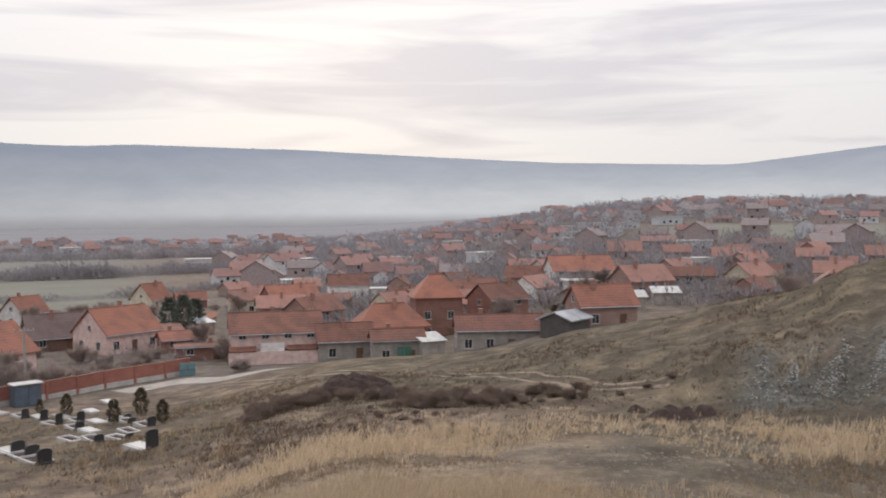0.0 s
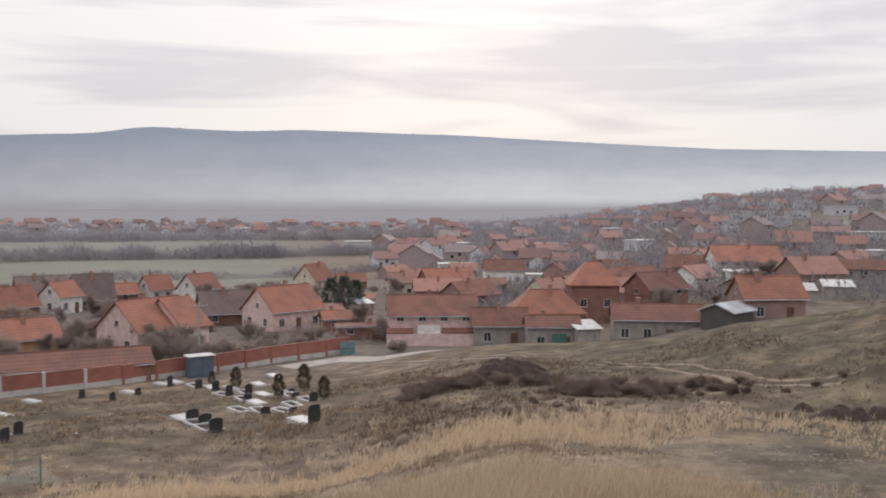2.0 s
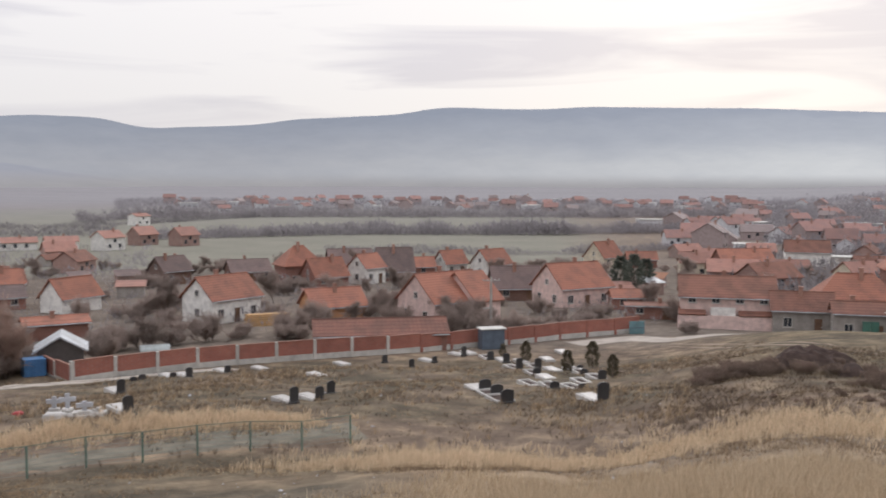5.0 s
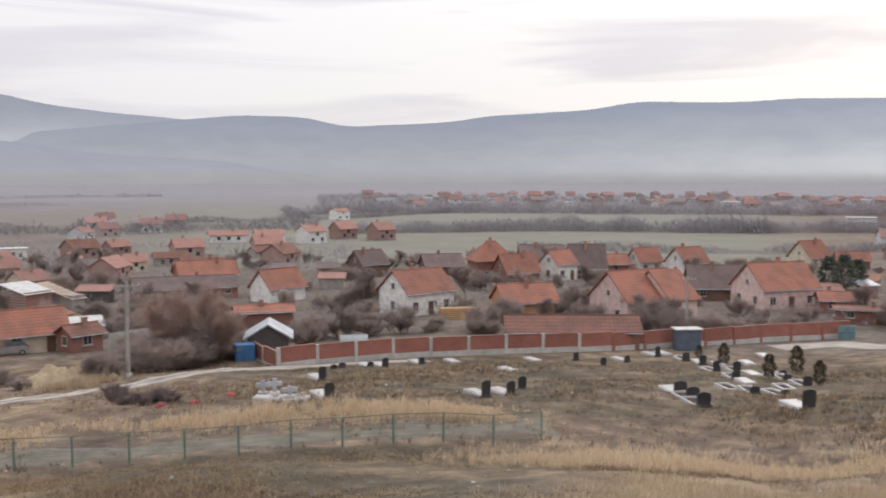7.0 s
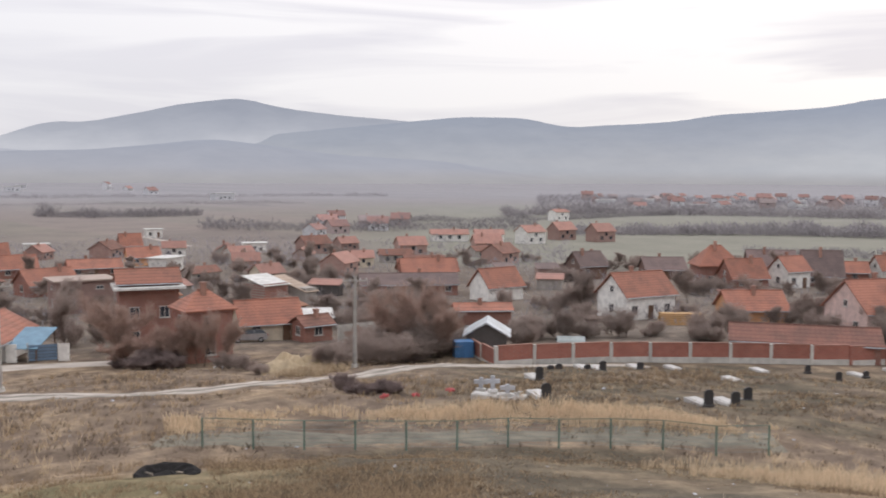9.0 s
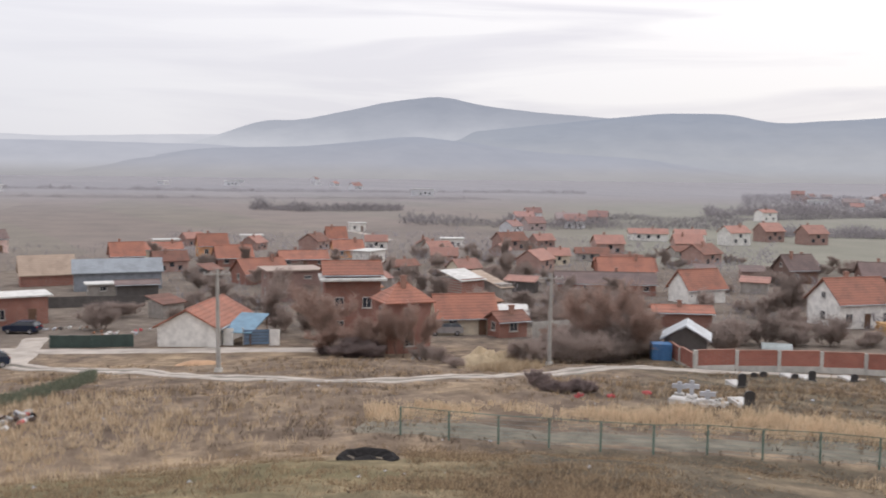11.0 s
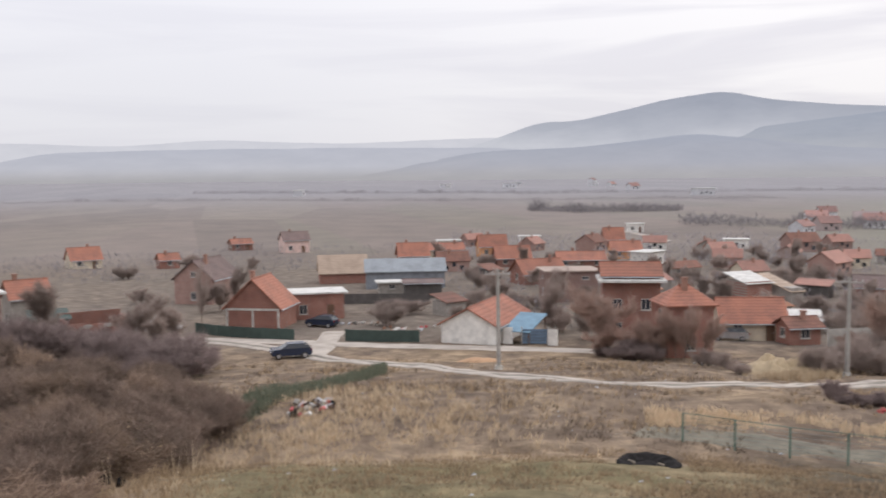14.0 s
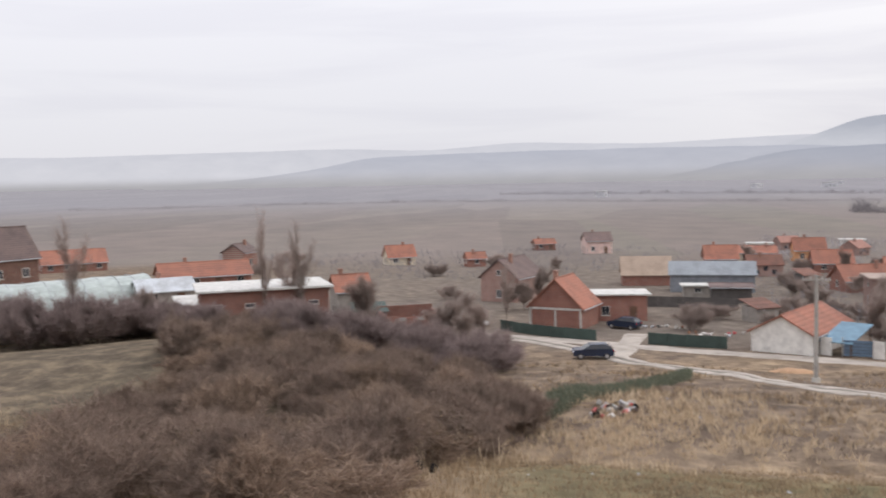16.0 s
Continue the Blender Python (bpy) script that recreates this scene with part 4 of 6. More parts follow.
boundary_wall([(48.4, 91.5), (45.6, 93.6), (43.0, 95.2), (40.8, 96.8), (37.5, 98.4), (33.5, 100.4), (28.8, 103.4), (25.9, 107.2), (23.1, 111.0), (21.0, 114.4), (19.4, 117.6), (15.9, 122), (14.0, 126)],
              "long red brick wall with pale concrete posts and plinth")
boundary_wall([(48.4, 91.5), (49.6, 97), (50.0, 100)], "short red brick wall beside a shed", 0.3)


# ---- graveyard ----
def headstone(bm, w, h, t, x, y):
    """Upright slab with a rounded head."""
    n = 7
    prof = [(-w / 2, 0), (w / 2, 0)] + [(w / 2 * math.cos(math.pi * i / n), h - 0.18 + 0.18 * math.sin(math.pi * i / n)) for i in range(n + 1)]
    rings = [[bm.verts.new((x + s * t / 2, y + a, b)) for a, b in prof] for s in (-1, 1)]
    bm.faces.new(rings[0][::-1])
    bm.faces.new(rings[1])
    for i in range(len(prof)):
        j = (i + 1) % len(prof)
        bm.faces.new((rings[0][i], rings[0][j], rings[1][j], rings[1][i]))
    bmesh.ops.recalc_face_normals(bm, faces=bm.faces)
    return bm


def grave(az, d, heading, length=2.1, width=1.0, stone=1.1, filled=False, kerb=True, flowers=False):
    p = at(az, d)
    g = thing("grave", p, heading, f"grave with {'a pale slab' if filled else 'a pale kerb'}{' and a black granite headstone' if stone else ''}", "grave", "graves")
    a, b, k = length / 2, width / 2, 0.14
    if kerb:
        for nm, c in (("kerb", (-a, a, -b, -b + k)), ("kerb", (-a, a, b - k, b)), ("kerb", (-a, -a + k, -b + k + 0.002, b - k - 0.002)), ("kerb", (a - k, a, -b + k + 0.002, b - k - 0.002))):
            part(nm, box(bmesh.new(), *c, -0.4, 0.24, bevel=0.015), M["marble"], g)
    if filled:
        part("slab", box(bmesh.new(), -a + k + 0.01, a - k - 0.01, -b + k + 0.01, b - k - 0.01, -0.4, 0.28, bevel=0.02), M["marble"], g)
    elif kerb:
        part("earth", box(bmesh.new(), -a + k + 0.004, a - k - 0.004, -b + k + 0.004, b - k - 0.004, -0.4, 0.12), M["soil"], g)
    if stone:
        part("base", box(bmesh.new(), a + 0.01, a + 0.3, -b * 0.8, b * 0.8, -0.4, 0.2, bevel=0.015), M["granite"], g)
        part("headstone", headstone(bmesh.new(), width * 0.68, stone * 0.85 + 0.2, 0.12, a + 0.15, 0), M["granite"], g)
    if flowers:
        bm = bmesh.new()
        r = random.Random(int(az * 100))
        for _ in range(14):
            bmesh.ops.create_icosphere(bm, subdivisions=1, radius=r.uniform(0.05, 0.1), matrix=Matrix.Translation((a - 0.4 + r.uniform(-0.2, 0.2), r.uniform(-0.25, 0.25), 0.32 + r.uniform(0, 0.15))))
        part("bouquet", bm, M["plastic_red"] if flowers == "red" else M["marble"], g)
    return g


HEAD = -42
grave(17.8, 60.5, HEAD, 2.3, 1.2, 1.45, True)
for az, d in ((24.7, 66.5), (24.0, 63.8), (23.4, 61.4)):
    grave(az, d, HEAD, 2.1, 1.3, 0.95, az > 24.5)
for az, d, s, fl in ((21.6, 73, 0.0, False), (20.4, 71.5, 0.55, False), (19.0, 70.5, 0.5, False), (18.5, 76, 0.0, False), (17.6, 79, 0.9, False), (20.6, 80, 0.0, True), (21.4, 84, 0.7, False), (20.2, 88, 0.0, True), (19.0, 91, 0.6, False),
                  (21.3, 94, 1.1, False), (22.1, 97, 0.0, True), (23.2, 98, 1.0, True), (20.5, 99, 0.0, True), (24.2, 100, 0.9, False), (25.3, 103, 0.0, True), (18.6, 86, 0.5, False), (22.6, 92, 1.2, False), (19.6, 105, 0.0, True)):
    grave(az, d, HEAD + 8 * math.sin(az * 7), 2.1, 1.05, s, fl)
for az, d, s, fl in ((36.4, 61.6, 1.15, True), (34.9, 62.6, 1.0, True), (34.2, 65.8, 0.95, False), (45.8, 57.6, 1.05, True), (46.1, 75, 1.15, True), (45.4, 86, 0.5, False), (44.9, 86, 0.6, False), (43.2, 86.5, 0.5, True), (42.3, 86.3, 0.95, True),
                  (40.1, 91, 0.7, True), (37.9, 93, 0.0, True), (34.5, 82.5, 0.0, True), (26.0, 102, 1.1, True), (30.8, 97.2, 0.8, False), (29.2, 93, 0.9, False), (27.8, 97, 0.6, True), (33.0, 95.5, 0.0, True)):
    grave(az, d, HEAD + 20, 2.0, 0.9, s, fl, kerb=fl)


def stone_cross(az, d, heading, h):
    p = at(az, d)
    g = thing("stone_cross", p, heading, "pale grey stone cross on a stepped plinth", "gravestone", "crosses")
    bm = box(bmesh.new(), -0.45, 0.45, -0.3, 0.3, -0.4, 0.18, bevel=0.02)
    box(bm, -0.3, 0.3, -0.2, 0.2, 0.183, 0.4, bevel=0.02)
    part("plinth", bm, M["marble"], g)
    bm = box(bmesh.new(), -0.13, 0.13, -0.09, 0.09, 0.403, h, bevel=0.02)
    part("shaft", bm, M["palestone"], g)
    part("crossbar", box(bmesh.new(), -0.45, 0.45, -0.095, 0.095, h * 0.62, h * 0.62 + 0.26, bevel=0.02), M["palestone"], g)
    return g


M["palestone"] = plain("pale_blue_stone", (0.46, 0.47, 0.50))
stone_cross(48.6, 58.5, 48, 1.25)
stone_cross(49.3, 60.0, 40, 1.1)
stone_cross(47.7, 56.6, 52, 0.95)
grave(47.4, 57.0, HEAD + 70, 1.7, 0.8, 0, True, flowers="white")
grave(49.0, 57.6, HEAD + 70, 1.7, 0.8, 0, True, flowers="white")
for az, d in ((55.5, 57.5), (53.6, 59.5), (51.4, 60.5)):
    grave(az, d, HEAD + 40, 1.8, 0.9, 0, False, kerb=False, flowers="red")


def kiosk():
    p = at(23.9, 107.5)
    k = thing("utility_kiosk", p, 24 + 18, "dark blue-grey metal kiosk with a white roof sheet", "kiosk")
    part("body", box(bmesh.new(), -1.35, 1.35, -0.8, 0.8, -0.2, 2.3, bevel=0.03), M["kiosk"], k)
    for x in (-0.68, 0.68):
        part("door", box(bmesh.new(), x - 0.62, x + 0.62, -0.84, -0.803, 0.1, 2.1, bevel=0.01), M["kiosk"], k)
    part("roof", box(bmesh.new(), -1.55, 1.55, -1.0, 1.0, 2.303, 2.43, bevel=0.03), M["white_roof"], k)


M["kiosk"] = plain("blue_grey_sheet", (0.10, 0.13, 0.17), 0.5)
kiosk()


# ---- green wire fence ----
def wire_fence(pts, step, height):
    st = walk_line(pts, step)
    base = st[0]
    f = thing("wire_fence", base, 0, "low green steel fence with wire between thin posts", "fence")
    for p in st:
        q = p - base
        bm = tube(bmesh.new(), (q.x, q.y, q.z - 0.4), (q.x, q.y, q.z + height), 0.05, 0.05, 6)
        part("post", bm, M["post_green"], f)
    for p, q in zip(st, st[1:]):
        a, b = p - base, q - base
        bm = bmesh.new()
        n = 30
        for i in range(1, n):
            c = a.lerp(b, i / n)
            tube(bm, (c.x, c.y, c.z + 0.12 * height), (c.x, c.y, c.z + height), 0.004, 0.004, 3)
        part("mesh_panel", bm, M["wire"], f)
    for k in (0.12, 0.26, 0.4, 0.55, 0.7, 0.85, 1.0):
        for p, q in zip(st, st[1:]):
            a, b = p - base, q - base
            thick = 0.02 if k == 1.0 else 0.008
            bm = tube(bmesh.new(), (a.x, a.y, a.z + height * k), (b.x, b.y, b.z + height * k), thick, thick, 4)
            part("rail" if k == 1.0 else "wire", bm, M["post_green"] if k == 1.0 else M["wire"], f)


M["wire"] = plain("fence_wire", (0.22, 0.26, 0.24), 0.6)
wire_fence([(66, 48.4), (61.7, 47.6), (58.3, 47.2), (52, 47.1), (45.8, 47.3), (40, 47.5), (34.5, 48.0), (31, 49)], 2.55, 1.5)


# ---- power poles ----
def power_pole(az, d, h, lean):
    p = at(az, d)
    g = thing("power_pole", p, az, "tall grey concrete power pole with a crossarm", "pole", "power poles")
    part("mast", tube(bmesh.new(), (0, 0, -0.6), (lean, 0, h), 0.21, 0.13, 10), M["concrete"], g)
    arm = part("crossarm", box(bmesh.new(), lean - 1.1, lean + 1.1, -0.2, -0.14, h - 0.45, h - 0.33, bevel=0.01), M["concrete"], g)
    for x in (-1.0, -0.45, 0.45, 1.0):
        bm = tube(bmesh.new(), (lean + x, -0.17, h - 0.327), (lean + x, -0.17, h - 0.12), 0.045, 0.03, 6)
        part("insulator", bm, M["marble"], arm)
    part("footing", tube(bmesh.new(), (0, 0, -0.5), (0, 0, 0.35), 0.45, 0.32, 10), M["pale_concrete"], g)


power_pole(57.0, 85.0, 8.3, 0.05)
power_pole(76.9, 80.5, 8.6, -0.05)
power_pole(23.95, 121.5, 7.2, 0.03)


# ---- car ----
def car(place, heading, paint, label, name="car", height=1.0):
    c = thing(name, place, heading, label, "car")
    # side profile of body and cabin, lofted across the width with tumblehome
    prof = [(-2.05, 0.35), (-2.1, 0.72), (-1.95, 0.95), (-1.1, 1.03), (0.0, 1.05), (1.55, 1.05), (2.02, 0.95), (2.08, 0.6), (2.0, 0.33)]
    bm = bmesh.new()
    ws = [(-0.86, 0.93), (-0.88, 1.0), (0.88, 1.0), (0.86, 0.93)]
    rings = [[bm.verts.new((x * (s if abs(x) > 1.9 else 1), y, 0.33 + (z - 0.33) * height)) for x, z in prof] for y, s in ws]
    for r0, r1 in zip(rings, rings[1:]):
        for i in range(len(prof)):
            j = (i + 1) % len(prof)
            bm.faces.new((r0[i], r0[j], r1[j], r1[i]))
    bm.faces.new(rings[0][::-1])
    bm.faces.new(rings[-1])
    bmesh.ops.recalc_face_normals(bm, faces=bm.faces)
    bmesh.ops.bevel(bm, geom=list(bm.edges), offset=0.05, segments=2, affect="EDGES")
    body = part("body", bm, paint, c)
    top = [(-1.15, 1.03), (-0.4, 1.44), (0.65, 1.5), (1.5, 1.38), (1.98, 1.0)]
    bm = bmesh.new()
    rings = [[bm.verts.new((x, y * (1 - 0.35 * max(0, z - 1.03)), 0.33 + (z - 0.33) * height)) for x, z in top] for y in (-0.82, 0.82)]
    for i in range(len(top) - 1):
        bm.faces.new((rings[0][i], rings[0][i + 1], rings[1][i + 1], rings[1][i]))
    bm.faces.new(rings[0][::-1])
    bm.faces.new(rings[1])
    bmesh.ops.recalc_face_normals(bm, faces=bm.faces)
    part("cabin_glass", bm, M["glass"], c)
    bm = box(bmesh.new(), -0.38, 1.42, -0.68, 0.68, (0.33 + 1.12 * height), (0.33 + 1.19 * height), bevel=0.02)
    part("roof", bm, paint, c)
    for x0, x1 in ((-1.02, -0.36), (0.55, 0.6), (1.72, 1.93)):
        for y in (-0.78, 0.78):
            part("pillar", tube(bmesh.new(), (x0, y, 1.02 * height), (x1 if x0 < 0 else x0, y * 0.88, 1.42 * height), 0.045, 0.045, 5), paint, c)
    for x in (-1.35, 1.3):
        for y in (-0.84, 0.84):
            bm = tube(bmesh.new(), (x, y - 0.1, 0.31), (x, y + 0.1, 0.31), 0.31, 0.31, 18)
            w = part("wheel", bm, M["tyre"], c)
            s = 0.105 if y > 0 else -0.105
            part("rim", tube(bmesh.new(), (x, y + s * 0.9, 0.31), (x, y + s * 1.1, 0.31), 0.2, 0.17, 12), M["chrome"], w)
    for y in (-0.62, 0.62):
        part("headlight", box(bmesh.new(), -2.11, -2.0, y - 0.17, y + 0.17, 0.68, 0.82, bevel=0.02), M["chrome"], c)
        part("tail_light", box(bmesh.new(), 1.98, 2.1, y - 0.12, y + 0.12, 0.72, 0.92, bevel=0.02), M["lamp_red"], c)
    for y in (-0.95, 0.95):
        part("mirror", box(bmesh.new(), -0.75, -0.6, y - 0.08, y + 0.08, 1.0, 1.13, bevel=0.02), paint, c)
    return c


car(at(89.5, 97.2, 0.03), 89.5 + 8, M["car_paint"], "dark blue hatchback parked on the gravel road")
car(at(87.6, 122.0), 60, M["car_paint"], "dark blue car standing in a yard")
car(at(63.3, 112.0), 63.3 + 5, M["chrome"], "grey car under a carport")


# ---- pit, heaps and rubble ----
def pit(az, d, w, dep):
    p = at(az, d)
    g = thing("fire_pit", p + Vector((0, 0, 0.12)), az, "shallow burnt pit with a blackened rim and ash-grey sticks", "pit")
    r = random.Random(5)
    n = 30
    bm = bmesh.new()
    rings = []
    for rad, z in ((1.0, -0.14), (0.93, 0.03), (0.8, 0.06), (0.66, -0.03), (0.5, -0.12)):
        rings.append([bm.verts.new((w / 2 * (rad + r.uniform(-0.04, 0.04)) * math.cos(2 * math.pi * i / n), dep / 2 * (rad + r.uniform(-0.04, 0.04)) * math.sin(2 * math.pi * i / n), z + r.uniform(-0.04, 0.04))) for i in range(n)])
    for a, b in zip(rings, rings[1:]):
        for i in range(n):
            bm.faces.new((a[i], a[(i + 1) % n], b[(i + 1) % n], b[i]))
    bm.faces.new(rings[-1])
    rim = part("rim", bm, M["char"], g)
    for _ in range(3):
        bm = bmesh.new()
        x, y = r.uniform(-0.3, 0.3) * w, r.uniform(-0.2, 0.2) * dep
        tube(bm, (x, y, 0.06), (x + r.uniform(-0.5, 0.5), y + r.uniform(-0.3, 0.3), 0.16), 0.05, 0.03, 5)
        part("charred_stick", bm, M["fieldstone"], g, "ash-grey burnt stick")
    slope = (at(az, d + 1).z - at(az, d - 1).z) / 2
    g.rotation_euler = (math.atan(slope) + 0.21, 0, radians(az))


M["char"] = plain("charred_rim", (0.018, 0.016, 0.016), 0.8, 0.5, 3.0)
M["char"].node_tree.nodes["Principled BSDF"].inputs["Specular IOR Level"].default_value = 0.1
pit(68.0, 39.6, 2.7, 3.2)


def heap(name, az, d, w, dep, h, mat, label, category, seed, rough=0.25):
    """An uneven mound of loose stuff."""
    p = at(az, d)
    r = random.Random(seed)
    n, k = 28, 9
    verts, faces = [], []
    for j in range(k + 1):
        u = j / k
        for i in range(n):
            a = 2 * math.pi * i / n
            rr = u * (1 + 0.3 * noise.noise(Vector((math.cos(a) * 1.4, math.sin(a) * 1.4, seed))))
            x, y = w / 2 * rr * math.cos(a), dep / 2 * rr * math.sin(a)
            b = radians(az)
            gx, gy = p.x + x * math.cos(b) - y * math.sin(b), p.y + x * math.sin(b) + y * math.cos(b)
            z = h * (1 - u ** 2.4) * (0.8 + 0.9 * rough * noise.noise(Vector((x * 0.9, y * 0.9, seed + 3.0)))) * (1 + rough * 1.6 * noise.noise(Vector((x * 1.7, y * 1.7, seed))))
            verts.append((x, y, ground(gx, gy) - p.z + z - 0.06 * u))
    for j in range(k):
        for i in range(n):
            a, b2 = j * n + i, j * n + (i + 1) % n
            faces.append((a, b2, b2 + n, a + n))
    ob = from_lists(name, verts, faces, mat, None, rough < 0.2)
    ob.location, ob.rotation_euler = p, (0, 0, radians(az))
    return tagged(ob, label, category)


heap("earth_mound", 6.0, 67.0, 6.5, 3.5, 1.5, M["soil"], "dark heap of freshly dug earth beside brambles", "mound", 2)
heap("earth_mound", 3.4, 62.0, 2.0, 1.5, 0.85, M["soil"], "small dark heap of dug earth", "mound", 3)
heap("earth_mound", -13.3, 48.0, 2.9, 1.6, 0.8, M["soil"], "dark dug earth beside a hole in the straw", "mound", 4, 0.4)
heap("earth_mound", -15.3, 49.5, 1.3, 1.2, 0.7, M["soil"], "small dark clod of dug earth", "mound", 5, 0.4)
heap("earth_mound", -11.5, 50.0, 1.2, 1.0, 0.45, M["soil"], "low dark clod of dug earth", "mound", 6, 0.4)
heap("sand_mound", 78.0, 88.5, 4.6, 2.0, 0.55, M["sand"], "low heap of orange builder's sand beside the road", "sand", 7, 0.15)
heap("clay_bank", 60.6, 84.5, 6.4, 7.0, 1.7, M["clay"], "cut bank of pale yellow clay below a farmyard", "bank", 12, 0.4)
heap("rubble_mound", 97.2, 126, 6.0, 3.0, 1.6, M["marble"], "pale heap of rubble and sheeting in a yard", "rubble", 9, 0.6)


def litter(az, d, spread, count, label, seed, mats):
    r = random.Random(seed)
    g = thing("litter_heap", at(az, d), az, label, "litter")
    base = at(az, d)
    for i in range(count):
        q = at(az + r.uniform(-1, 1) * spread, d + r.uniform(-1.6, 1.6)) - base
        m = pose(0, 0, 0, 0, 0, -az) @ Matrix.Translation(q) @ pose(0, 0, 0.12, r.uniform(-40, 40), r.uniform(-40, 40), r.uniform(0, 180))
        s = r.uniform(0.08, 0.26)
        part(r.choice(("bag", "board", "sack")), box(bmesh.new(), -s, s, -s * 0.6, s * 0.6, -0.1, r.uniform(0.05, 0.22), m, 0.03), M[r.choice(mats)], g)


litter(88.3, 54.5, 1.3, 34, "strewn rubbish of red, white and grey bits", 3, ("marble", "plastic_red", "palestone", "concrete", "char", "soil"))
litter(86.0, 124.0, 2.6, 22, "clutter of pale sacks and boards in a yard", 4, ("marble", "palestone", "concrete", "rust", "dark"))
litter(82.3, 118.0, 2.0, 16, "pale scrap in a yard", 6, ("marble", "palestone", "rust", "plastic_red"))
litter(100.0, 35.8, 0.9, 5, "black plastic sack beside brambles", 8, ("char", "char"))
litter(63.0, 92.0, 2.5, 14, "scrap boards below a farmyard", 9, ("concrete", "rust", "dark", "palestone"))


# ---- yards, gates and sheds ----
def panel_fence(pts, h, mat, label, step=2.2):
    st = walk_line(pts, step)
    base = st[0]
    f = thing("panel_fence", base, 0, label, "fence")
    for p, q in zip(st, st[1:]):
        run = q - p
        m = Matrix.Translation(p - base) @ Matrix.Rotation(math.atan2(run.y, run.x), 4, "Z")
        part("panel", box(bmesh.new(), 0.05, run.xy.length - 0.05, -0.03, 0.03, -0.3, h, m), mat, f)
        part("post", box(bmesh.new(), -0.05, 0.048, -0.06, 0.06, -0.4, h + 0.06, m), mat, f)


panel_fence([(95, 121), (93.5, 117), (90.5, 112.5), (88.3, 110)], 1.3, M["green"], "dark green panel fence before a brick house")
panel_fence([(86.2, 108.6), (84, 107), (80.6, 106)], 1.35, M["green"], "dark green panel fence before a yard")
panel_fence([(89.2, 147), (84.5, 145.5), (80.2, 143.5)], 1.6, M["dark"], "weathered dark board fence behind a yard", 3.0)
panel_fence([(76.6, 104.6), (75.6, 104)], 1.9, M["white"], "white plastered yard wall", 1.1)
panel_fence([(73.9, 103.4), (72.9, 103.2)], 1.8, M["white"], "white plastered yard wall", 1.1)


def yard_gate():
    p = at(74.7, 103.8)
    g = thing("yard_gate", p, 74.7, "dark blue slatted metal gate", "gate")
    part("gate_frame", box(bmesh.new(), -1.35, 1.35, -0.02, 0.02, 0.1, 1.75), M["kiosk"], g)
    for i in range(5):
        part("slat", box(bmesh.new(), -1.35, 1.35, -0.06, -0.023, 0.15 + i * 0.33, 0.4 + i * 0.33, bevel=0.01), M["blue_grey"], g)
    for x in (-1.5, 1.4):
        part("post", box(bmesh.new(), x, x + 0.12, -0.08, 0.08, -0.3, 2.0), M["concrete"], g)


M["gate_teal"] = plain("teal_sheet", (0.13, 0.23, 0.25), 0.5)
M["blue_grey"] = plain("faded_blue_metal", (0.14, 0.21, 0.30), 0.5)
yard_gate()
# sheet gate at the end of the graveyard wall
wg = thing("wall_gate", at(15.2, 121.6, -0.05), 15.2 + 20, "blue-green sheet gate at the end of a brick wall", "gate")
for x in (-1.0, 0.02):
    lf = part("leaf", box(bmesh.new(), x, x + 0.98, -0.04, 0.04, 0.05, 1.7, bevel=0.01), M["gate_teal"], wg)
    part("brace", box(bmesh.new(), x + 0.05, x + 0.93, -0.08, -0.043, 0.8, 0.9), M["kiosk"], lf)


def lean_to():
    g = thing("lean_to", at(75.3, 106.2), 75.3 - 26, "lean-to with a faded blue sheet roof", "shed")
    part("roof", box(bmesh.new(), -1.7, 1.7, -2.5, 2.5, 0, 0.08, pose(0, 0, 2.2, 17, 0, 0)), M["bluesheet"], g)
    for x in (-1.5, 1.5):
        for y in (-2.1, 2.1):
            part("post", tube(bmesh.new(), (x, y, -0.3), (x, y, 2.18 + 0.29 * y), 0.07, 0.07), M["wood"], g)


lean_to()


def container(az, d, w, h, mat, label):
    g = thing("container", at(az, d), az + 10, label, "container")
    part("body", box(bmesh.new(), -w / 2, w / 2, -0.8, 0.8, -0.1, h, bevel=0.04), mat, g)
    for i in range(6):
        part("rib", box(bmesh.new(), -w / 2 + w * (i + 0.5) / 6 - 0.04, -w / 2 + w * (i + 0.5) / 6 + 0.04, -0.84, -0.803, 0.05, h - 0.06), mat, g)


container(50.4, 97.6, 2.0, 1.7, M["blue"], "bright blue container beside a shed")


